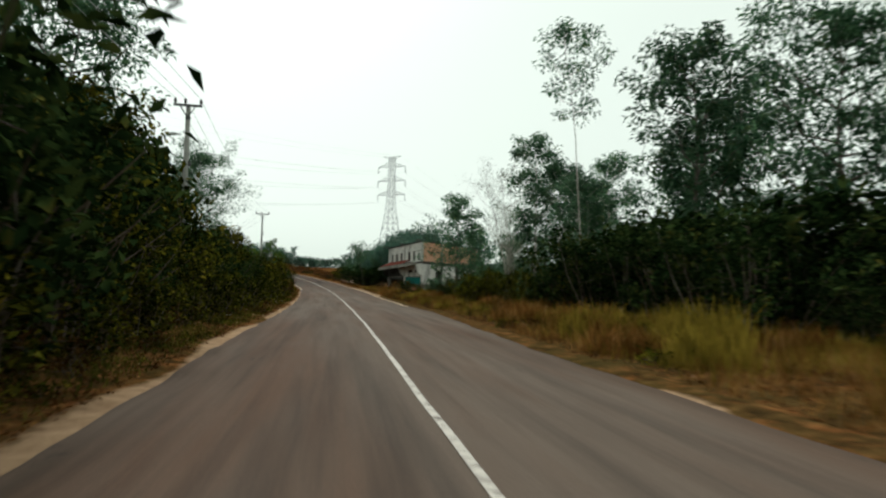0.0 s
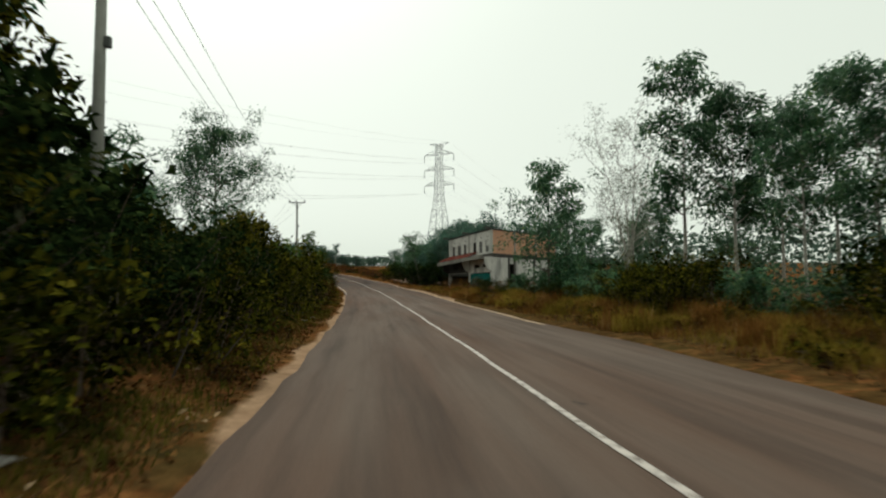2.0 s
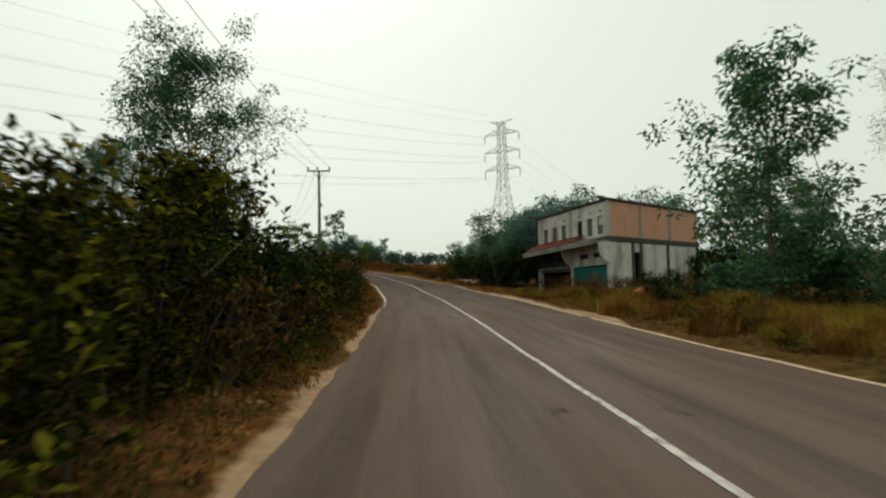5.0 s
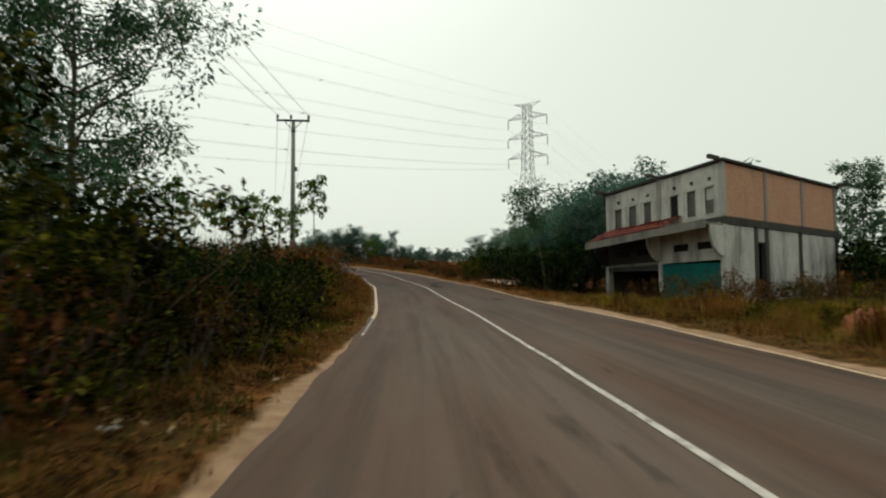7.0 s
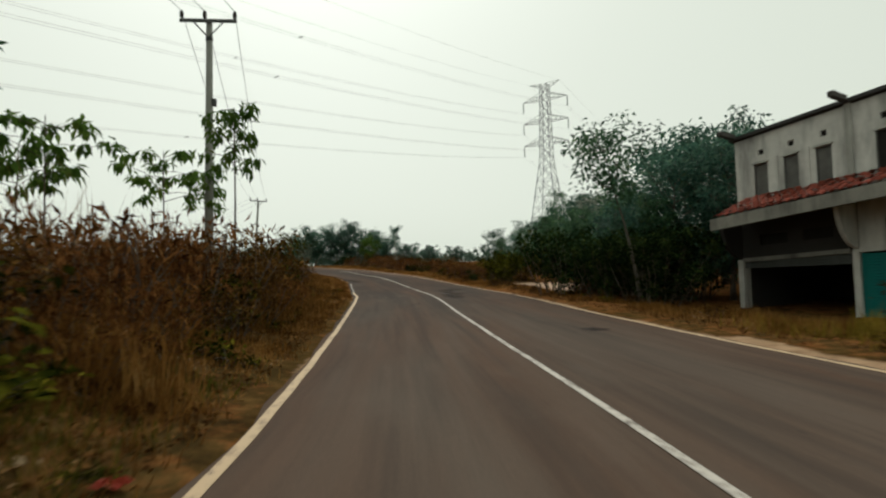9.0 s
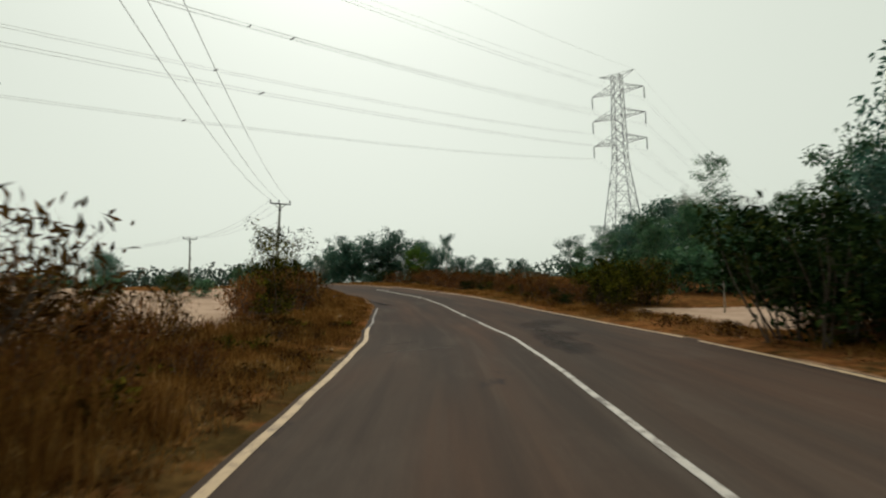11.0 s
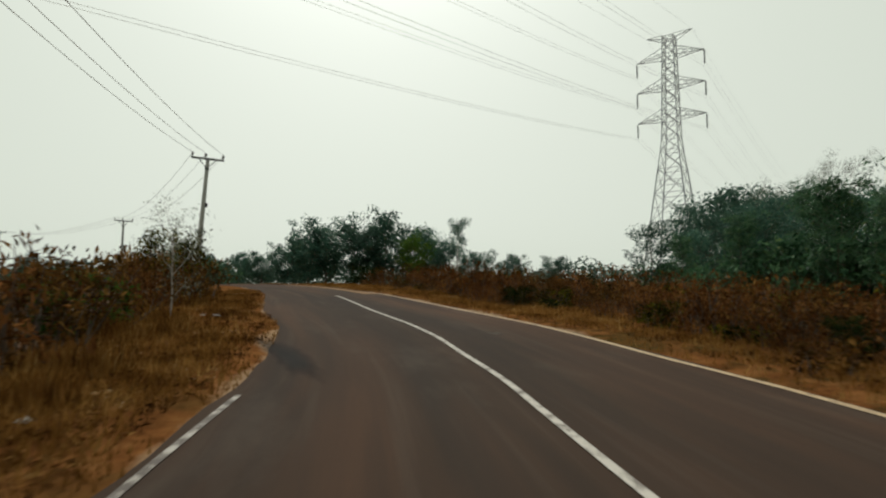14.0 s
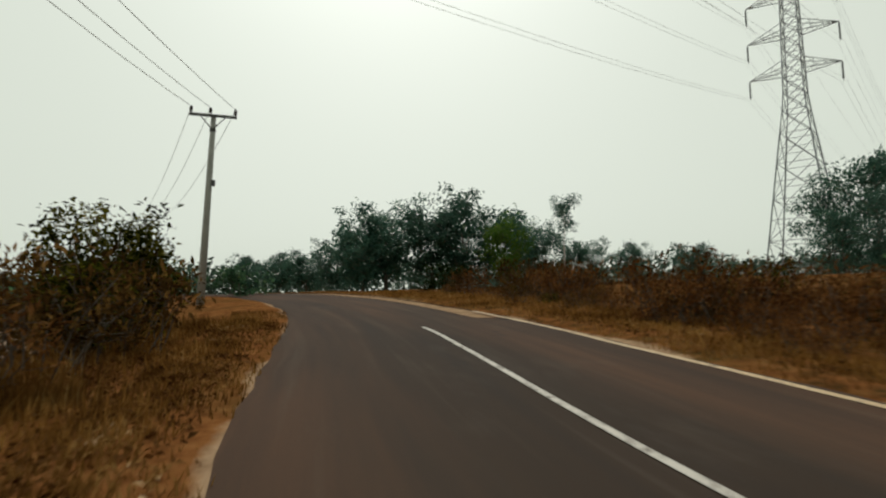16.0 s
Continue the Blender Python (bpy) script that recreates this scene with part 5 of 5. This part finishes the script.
while y < 76:
    low = float(np.interp(y, [0, 22, 30, 36, 41, 46, 52, 60, 70, 76], [1.1, 1.05, 0.8, 0.56, 0.58, 0.62, 0.6, 0.55, 0.46, 0.42]))
    front = float(np.interp(y, [0, 12, 15, 29, 33, 76], [1.0, 0.95, 0.62, 0.62, 1.0, 1.0]))
    base = road_x(y) - shift(y) - LEFT_W
    src = b_green if rnd.random() < 0.62 else b_dark
    if y > 58 and rnd.random() < (y - 56) / 34:
        src = b_dry if rnd.random() < 0.5 else b_red
        low *= 1.2
    again(src, base - ((2.5 if y < 45 else 2.1) if front > 0.6 else 3.0) - rnd.uniform(0, 0.5), y, rnd.uniform(0, 360), rnd.uniform(0.62, 1.18) * low * front)
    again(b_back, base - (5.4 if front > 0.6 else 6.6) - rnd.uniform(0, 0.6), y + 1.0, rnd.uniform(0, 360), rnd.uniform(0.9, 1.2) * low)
    if rnd.random() < 0.9:
        again(b_low if y < 45 or rnd.random() < 0.75 else b_dry, base - 1.5 - rnd.uniform(0, 0.5), y + rnd.uniform(0, 1.5), rnd.uniform(0, 360), rnd.uniform(0.5, 0.85))
    y += rnd.uniform(1.6, 2.2)
while y < 104:
    for d in ((1.7, 3.0, 4.8) if y < 96 else (1.7, 2.9)):
        r = rnd.random()
        src = b_dry if r < 0.42 else (b_red if r < 0.92 else b_low)
        k = float(np.interp(y, [76, 84, 93, 97, 99, 104], [0.9, 1.0, 0.85, 0.5, 0.34, 0.3]))
        again(src, road_x(y) - shift(y) - LEFT_W - d - rnd.uniform(0, 0.7), y + rnd.uniform(-0.6, 0.6), rnd.uniform(0, 360), rnd.uniform(0.6, 1.1) * k * (0.6 if d < 2 else 1.0))
    y += rnd.uniform(1.3, 1.8)
while y < 140:
    for d in (3.0, 4.6):
        src = b_dry if rnd.random() < 0.4 else (b_low if rnd.random() < 0.25 else b_red)
        k = 0.22 if y < 110 else float(np.interp(y, [110, 113, 118, 140], [0.5, 0.95, 0.95, 0.85]))
        if d > 4 and (y < 108 or y > 123):
            continue
        again(src, road_x(y) - shift(y) - (LEFT_W + d + rnd.uniform(0, 0.7)) * float(stretch(y)), y + rnd.uniform(-0.6, 0.6), rnd.uniform(0, 360), rnd.uniform(0.75, 1.05) * k)
    y += rnd.uniform(1.5, 2.3)
b_pole = put(make_bush("dense olive-green bush at the foot of the pole", 59, 2.75, 1.5, LEAF_OLIVE, 5200, 0.15, 0.5, stems=26), -15.2, 132.0)
again(b_pole, -16.8, 134.5, 120, 0.92)
again(b_pole, -14.2, 130.4, 230, 0.6, label="low olive-green bush beside the dirt verge")
again(b_fresh, -10.7, 119.6, 75, 0.9)
again(b_dry, -13.2, 129.6, 50, 0.9)

# right verge: grass clumps and low shrubs, then brush
y = 4.0
while y < 84:
    for d in (2.3, 4.2, 6.2, 9.0):
        src = b_low if rnd.random() < 0.45 else (b_dry if rnd.random() < 0.4 else b_dark)
        if d > 7:
            src = b_back if y < 34 else b_under
        if d < 4 and src is b_dark:
            src = b_low
        if y > 60 and d > 5 or y > 66 and d > 3:
            continue
        if d < 5 and rnd.random() < 0.55:
            continue
        again(src, road_x(y) - shift(y) + RIGHT_W + d + rnd.uniform(-0.5, 0.9), y + rnd.uniform(-0.8, 0.8), rnd.uniform(0, 360), rnd.uniform(0.5, 0.8) * (0.55 if d < 5 else (0.75 if d < 7 else 0.85)))
    y += rnd.uniform(2.0, 3.0)
y = 113.5
while y < 150:
    st = float(stretch(y))
    for d in (1.1, 1.9, 3.0, 4.4):
        src = b_red if rnd.random() < 0.55 else (b_dry if rnd.random() < 0.5 else (b_low if rnd.random() < 0.6 else b_dark))
        tall_k = float(np.interp(y, [113, 117, 124, 150], [0.4, 0.52, 0.54, 0.5])) + 0.5 * wob(d, y, 0.30, 21.0)
        again(src, road_x(y) - shift(y) + (RIGHT_W + d + rnd.uniform(-0.4, 0.7)) * st, y + rnd.uniform(-0.6, 0.6), rnd.uniform(0, 360), rnd.uniform(0.75, 1.1) * tall_k * (0.62 if d < 1.5 else 1.0) * (0.6 if src is b_dark else 1.0))
    y += rnd.uniform(1.3, 1.9)
for x, yy, k in ((7.4, 94.6, 0.7), (8.2, 96.6, 0.85), (9.6, 97.8, 0.9), (6.6, 96.4, 0.7), (11.0, 99.5, 0.9), (5.4, 99.0, 0.8), (7.2, 100.5, 0.95), (9.0, 102.0, 1.0)):
    again(b_dark, x, yy, rnd.uniform(0, 360), k)
for x, yy, k in ((4.5, 111.6, 0.42), (4.9, 113.2, 0.5), (5.6, 114.8, 0.5), (6.4, 114.0, 0.5), (5.2, 116.6, 0.52)):
    again(b_dark if k > 0.62 else b_green, x, yy, rnd.uniform(0, 360), k)
for x, yy in ((9.5, 84.5), (11.0, 82.0), (13.0, 83.5), (15.5, 85.5), (17.5, 87.0), (20.0, 88.5), (12.2, 86.0), (22.5, 90.5)):
    again(b_dry if rnd.random() < 0.7 else b_red, x, yy, rnd.uniform(0, 360), rnd.uniform(0.45, 0.75))

for x, yy, k in ((21.5, 87.0, 0.6), (23.5, 85.0, 0.55), (25.5, 89.0, 0.7), (27.5, 86.5, 0.6), (26.0, 93.5, 0.8), (29.5, 91.0, 0.8), (31.0, 87.0, 0.7)):
    again(b_back, x, yy, rnd.uniform(0, 360), k)
for x, yy, k in ((8.4, 101.0, 0.5), (9.2, 103.0, 0.55), (7.0, 99.0, 0.42), (10.5, 104.5, 0.6), (6.6, 100.4, 0.36), (7.4, 102.0, 0.42), (7.9, 103.4, 0.42), (6.9, 101.4, 0.36)):
    again(b_red, x, yy, rnd.uniform(0, 360), k)
for k in range(14):
    again(b_under, 7.0 + (k % 7) * 2.4 + rnd.uniform(-0.8, 0.8), 138.0 + (k // 7) * 6 + rnd.uniform(-2, 2), rnd.uniform(0, 360), rnd.uniform(0.35, 0.7))
for x, yy, k in ((9.6, 76.5, 0.5), (11.2, 75.0, 0.6), (12.6, 79.0, 0.55), (14.5, 78.0, 0.6), (16.5, 80.0, 0.55), (10.2, 79.5, 0.45)):
    again(b_dry if rnd.random() < 0.6 else b_low, x, yy, rnd.uniform(0, 360), k)

for x, yy, k in ((12.6, 65.5, 0.55), (13.6, 64.2, 0.5), (15.2, 66.0, 0.65), (16.8, 64.5, 0.7), (15.8, 69.0, 0.6), (18.0, 67.0, 0.75), (20.0, 65.0, 0.8), (11.8, 67.5, 0.45)):
    again(b_under if k > 0.5 else b_low, x, yy, rnd.uniform(0, 360), k)

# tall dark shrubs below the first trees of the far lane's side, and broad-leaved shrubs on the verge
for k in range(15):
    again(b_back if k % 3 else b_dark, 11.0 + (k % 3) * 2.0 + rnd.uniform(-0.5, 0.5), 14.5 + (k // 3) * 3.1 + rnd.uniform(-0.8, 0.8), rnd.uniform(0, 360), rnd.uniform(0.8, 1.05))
for x, yy, k in ((9.2, 38.2, 0.5), (10.0, 39.8, 0.55), (8.8, 36.4, 0.42), (10.6, 37.4, 0.6), (9.6, 27.2, 0.5), (10.4, 25.0, 0.55), (12.0, 41.0, 0.6)):
    again(b_green, x, yy, rnd.uniform(0, 360), k)

# tall dark thicket round the first pole
for x, yy, k in ((-9.4, 29.5, 1.15), (-10.0, 33.5, 1.3), (-11.2, 28.0, 1.4), (-9.6, 25.8, 1.15), (-8.8, 37.2, 0.85), (-9.2, 40.5, 0.9), (-9.4, 22.0, 1.15)):
    again(b_back, x, yy, rnd.uniform(0, 360), k)
# small green trees close behind the brush at the bend
for x, yy, r, k in ((11.2, 133.0, 40, 0.50), (13.2, 130.0, 160, 0.55), (9.4, 138.5, 280, 0.40), (12.4, 137.0, 75, 0.52), (10.4, 128.0, 200, 0.42), (14.8, 134.0, 320, 0.58), (7.6, 141.5, 110, 0.3)):
    again(leafy, x, yy, r, k)

# low weeds on the verges
weed = put(make_bush("low brown and green weeds on the verge", 64, 0.42, 0.5, LEAF_DRY, 210, 0.11, stems=9, name="weed_clump", category="weed", group="verge weeds"), -3.2, 40.0)
weed_g = put(make_bush("low olive-green weeds on the verge", 65, 0.36, 0.45, LEAF_OLIVE, 210, 0.12, stems=9, name="weed_clump", category="weed", group="verge weeds"), -3.4, 44.0)
for k in range(165):
    yy = rnd.uniform(4, 106)
    d = 0.6 + 1.9 * rnd.random()
    again(weed_g if rnd.random() < 0.5 else weed, float(road_x(yy)) - shift(yy) - (left_w(yy) + d) * float(stretch(yy)), yy, rnd.uniform(0, 360), rnd.uniform(0.5, 1.15) * (0.6 if d < 1.1 else 1.0))
for k in range(70):
    yy = rnd.uniform(8, 128)
    again(weed if rnd.random() < 0.6 else weed_g, float(road_x(yy)) - shift(yy) + (right_w(yy) + rnd.uniform(0.9, 3.0)) * float(stretch(yy)), yy, rnd.uniform(0, 360), rnd.uniform(0.5, 1.0))

# tall dry grass by the second pole
reed = put(make_reeds("tall dry straw-coloured grass clump", 61, 2.9, 1.0, 44, REED), -7.0, 88)
tuft_g = put(make_reeds("yellow-brown verge grass tuft", 62, 0.9, 0.6, 260, GRASS_DRY), 7.6, 21)
tuft_r = put(make_reeds("rust-brown dry grass clump on the bank", 66, 1.6, 0.9, 220, GRASS_DRY, arch=1.1), -5.0, 82)
tuft_y = put(make_reeds("tall yellow-green grass tuft on the verge", 63, 1.15, 0.75, 300, GRASS_YELLOW), 7.0, 13)
for x, yy, k in ((6.4, 9.5, 1.0), (7.2, 11.2, 1.15), (6.6, 15.0, 0.9), (8.4, 12.6, 1.2), (8.0, 17.5, 1.0)):
    again(tuft_y, x, yy, 40 * k, k)
for k in range(90):
    yy = rnd.uniform(18, 84)
    again(tuft_y, road_x(yy) - shift(yy) + RIGHT_W + rnd.uniform(1.3, 6.5), yy, rnd.uniform(0, 360), rnd.uniform(0.45, 0.8))
for k in range(34):
    yy = rnd.uniform(78, 97)
    again(reed, road_x(yy) - shift(yy) - LEFT_W - rnd.uniform(3.4, 6.4), yy, rnd.uniform(0, 360), rnd.uniform(0.8, 1.25))
for k in range(70):
    yy = rnd.uniform(3, 80)
    again(tuft_g, road_x(yy) - shift(yy) + RIGHT_W + rnd.uniform(1.0, 4.6), yy, rnd.uniform(0, 360), rnd.uniform(0.6, 1.3))
for k in range(44):
    yy = rnd.uniform(75, 98)
    again(tuft_r, road_x(yy) - shift(yy) - LEFT_W - rnd.uniform(1.2, 4.5), yy, rnd.uniform(0, 360), rnd.uniform(0.45, 0.85))
for k in range(70):
    yy = rnd.uniform(98, 135)
    again(tuft_g, road_x(yy) - shift(yy) - (LEFT_W + rnd.uniform(1.4, 3.6)) * float(stretch(yy)), yy, rnd.uniform(0, 360), rnd.uniform(0.4, 0.9))


def verge_grass(name, side, y0, y1, d0, d1, count, seed, mat, height, label):
    """Short grass strewn along a verge, in patches."""
    rng = np.random.default_rng(seed)
    base_y = rng.uniform(y0, y1, count)
    d = d0 + (d1 - d0) * rng.random(count) ** 0.8
    keep = []
    for i in range(count):
        if wob(d[i] * side, base_y[i], 0.5, seed) + 0.25 + 0.35 * (d[i] - d0) / (d1 - d0) > rng.random() * 0.7:
            keep.append(i)
    base_y, d = base_y[keep], d[keep]
    n = len(keep)
    w = np.interp(base_y, LEFT_Y, LEFT_D) if side < 0 else np.interp(base_y, RIGHT_Y, RIGHT_D)
    x = road_x(base_y) + side * (w + d) * stretch(base_y)
    z = np.array([land(a, b) for a, b in zip(x, base_y)])
    p = np.stack([x, base_y, z - 0.005], -1)
    h = height * rng.uniform(0.3, 1.0, n)
    b = rng.uniform(0, 6.28, n)
    dirn = np.stack([np.cos(b), np.sin(b), np.zeros(n)], -1)
    sid = np.stack([-np.sin(b), np.cos(b), np.zeros(n)], -1) * 0.012
    t = p + dirn * (h * rng.uniform(0.1, 0.9, n))[:, None] + np.array([0, 0, 1.0]) * h[:, None]
    v = np.stack([p - sid, p + sid, t], 1).reshape(-1, 3)
    k = np.arange(n)[:, None] * 3
    ob = part_mesh(name, mesh_from(name, v, k + [0, 1, 2], mat), None)
    tagged(ob, label, "grass", kind="stuff")
    return ob


verge_grass("verge_grass", -1, 0, 80, 0.35, 2.8, 60000, 71, GRASS_GREEN, 0.20, "short patchy green grass on the dirt verge")
verge_grass("verge_grass", -1, 78, 136, 0.35, 3.4, 52000, 72, GRASS_DRY, 0.24, "short dry brown grass on the dirt verge")
verge_grass("verge_grass", -1, 48, 112, 0.15, 2.4, 36000, 76, GRASS_DRY, 0.19, "dry trampled grass on the dirt verge")
verge_grass("verge_grass", 1, 0, 96, 0.6, 6.0, 70000, 73, GRASS_DRY, 0.36, "dry yellow-brown grass on the verge")
verge_grass("verge_grass", 1, 0, 86, 0.9, 6.5, 45000, 75, GRASS_YELLOW, 0.42, "yellow-green grass on the verge")
verge_grass("verge_grass", 1, 90, 150, 0.5, 3.2, 26000, 74, GRASS_DRY, 0.2, "short dry straw-coloured grass beside the road")

verge_grass("verge_grass", -1, 100, 138, 0.02, 1.5, 26000, 77, GRASS_DRY, 0.13, "short dry brown grass on the dirt verge")
verge_grass("verge_grass", 1, 108, 150, 0.12, 1.8, 20000, 78, GRASS_DRY, 0.17, "short dry straw-coloured grass beside the road")


def litter(name, side, y0, y1, d0, d1, count, seed):
    rng = np.random.default_rng(seed)
    yy = rng.uniform(y0, y1, count)
    d = d0 + (d1 - d0) * rng.random(count)
    w = np.interp(yy, LEFT_Y, LEFT_D) if side < 0 else np.interp(yy, RIGHT_Y, RIGHT_D)
    x = road_x(yy) + side * (w + d) * stretch(yy)
    z = np.array([land(a, b) for a, b in zip(x, yy)]) + 0.045
    ln = rng.uniform(0.04, 0.11, count)
    me = leaf_mesh(name, np.stack([x, yy, z], -1), rng.uniform(0, 6.28, count), rng.normal(0.15, 0.35, count), rng.normal(0, 0.5, count), ln, ln * 0.5, LITTER, rng)
    ob = part_mesh(name, me, None)
    tagged(ob, "fallen dry brown leaves strewn over the verge", "leaf litter", kind="stuff")


litter("leaf_litter", -1, 0, 135, 0.3, 3.0, 42000, 81)
litter("leaf_litter", 1, 0, 140, 0.5, 3.0, 12000, 82)


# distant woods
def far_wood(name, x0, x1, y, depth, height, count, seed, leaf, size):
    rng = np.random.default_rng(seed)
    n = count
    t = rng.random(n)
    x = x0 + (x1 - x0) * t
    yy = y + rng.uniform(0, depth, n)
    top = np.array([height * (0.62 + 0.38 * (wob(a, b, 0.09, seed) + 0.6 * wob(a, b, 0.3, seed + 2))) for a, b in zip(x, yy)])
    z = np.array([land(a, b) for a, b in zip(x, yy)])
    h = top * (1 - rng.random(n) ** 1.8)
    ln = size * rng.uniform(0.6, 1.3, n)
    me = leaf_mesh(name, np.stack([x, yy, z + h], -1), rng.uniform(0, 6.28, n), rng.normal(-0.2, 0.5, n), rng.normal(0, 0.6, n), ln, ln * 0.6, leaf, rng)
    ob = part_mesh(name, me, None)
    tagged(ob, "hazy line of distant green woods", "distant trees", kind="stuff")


far_wood("distant_woods", -140, -30, 205, 25, 7.0, 13000, 91, FAR_LEAF_HAZED, 0.9)
far_wood("distant_woods", -30, 90, 215, 25, 6.5, 14000, 92, FAR_LEAF_HAZED, 0.9)
far_wood("distant_woods", 32, 75, 20, 110, 9.0, 10000, 93, FAR_LEAF_HAZED, 0.7)
far_wood("distant_woods", -75, -24, 10, 80, 9.0, 8000, 94, FAR_LEAF_HAZED, 0.7)


# heaps of orange soil beside the far lane
def soil_heap(x, y, r, h, seed):
    s = Soup()
    n, m = 28, 9
    for j in range(m):
        rr = r * j / (m - 1)
        for k in range(n):
            a = 2 * math.pi * k / n
            w = 1 + 0.18 * wob(math.cos(a) * 1.5, math.sin(a) * 1.5 + j * 0.3, 1.0, seed)
            px, py = x + rr * w * math.cos(a), y + rr * w * math.sin(a) * 0.75
            s.v.append((px, py, land(px, py) - 0.04 + h * (0.5 + 0.5 * math.cos(math.pi * j / (m - 1))) * (1 + 0.45 * wob(px, py, 2.4, seed) + 0.3 * wob(px, py, 6.0, seed))))
    s.f = [(j * n + k, j * n + (k + 1) % n, (j + 1) * n + (k + 1) % n, (j + 1) * n + k) for j in range(m - 1) for k in range(n)]
    ob = part_mesh("soil_heap", s.mesh("soil_heap", HEAP, True), None)
    tagged(ob, "low heap of bare orange soil on the verge", "soil heap", "soil heaps")


soil_heap(9.0, 69.9, 0.8, 0.5, 3.0)
soil_heap(11.6, 72.0, 1.3, 0.6, 5.0)


# trees and scrub on the rise behind the sandy field
for x, yy, k in ((-29.5, 134.0, 0.26), (-32.0, 137.0, 0.30), (-27.0, 139.5, 0.2), (-35.0, 141.5, 0.3)):
    again(far_tree, x, yy, rnd.uniform(0, 360), k)
for x, yy, k in ((-25.0, 140.0, 0.5), (-22.5, 143.0, 0.45), (-28.5, 131.0, 0.5), (-34.0, 133.0, 0.6), (-31.0, 146.0, 0.6), (-38.0, 138.0, 0.6), (-21.0, 150.0, 0.5), (-26.0, 152.0, 0.6)):
    again(b_under, x, yy, rnd.uniform(0, 360), k)


# scraps of rubbish on the verge
def scrap(x, y, size, seed, mat, label):
    """A crumpled piece of plastic sheet with some thickness."""
    bm = bmesh.new()
    n = 6
    grid = [[bm.verts.new(((i / (n - 1) - 0.5) * size * (1 + 0.25 * wob(i, j, 0.7, seed)), (j / (n - 1) - 0.5) * size * 0.7,
                           0.03 + 0.32 * size * (0.5 + wob(i * 1.3, j * 1.7, 0.6, seed)))) for j in range(n)] for i in range(n)]
    for i in range(n - 1):
        for j in range(n - 1):
            bm.faces.new((grid[i][j], grid[i + 1][j], grid[i + 1][j + 1], grid[i][j + 1]))
    bmesh.ops.solidify(bm, geom=bm.faces[:], thickness=0.004)
    ob = part("plastic_scrap", bm, mat, None)
    ob.matrix_basis = pose(x, y, land(x, y) + 0.0, 0, 0, seed * 57)
    tagged(ob, label, "litter", "rubbish on the verge")


for k, (x, yy, size) in enumerate(((-2.4, 57.9, 0.22), (-2.0, 37.9, 0.2), (-1.85, 39.6, 0.16), (-2.6, 21.5, 0.2), (-7.4, 110.6, 0.26), (-9.0, 122.3, 0.2), (-5.7, 108.0, 0.22), (-2.85, 81.5, 0.16),
                                   (-2.7, 59.6, 0.12), (-2.2, 62.4, 0.14), (-3.0, 66.0, 0.12), (-9.6, 122.9, 0.13), (8.2, 45.5, 0.2), (8.9, 47.0, 0.14), (-6.4, 112.6, 0.16))):
    scrap(x, yy, size, k + 1.3, SCRAP, "crumpled white plastic scrap on the dirt verge")
scrap(-1.8, 76.4, 0.2, 31.7, RED_SCRAP, "crumpled red plastic scrap on the dirt verge")
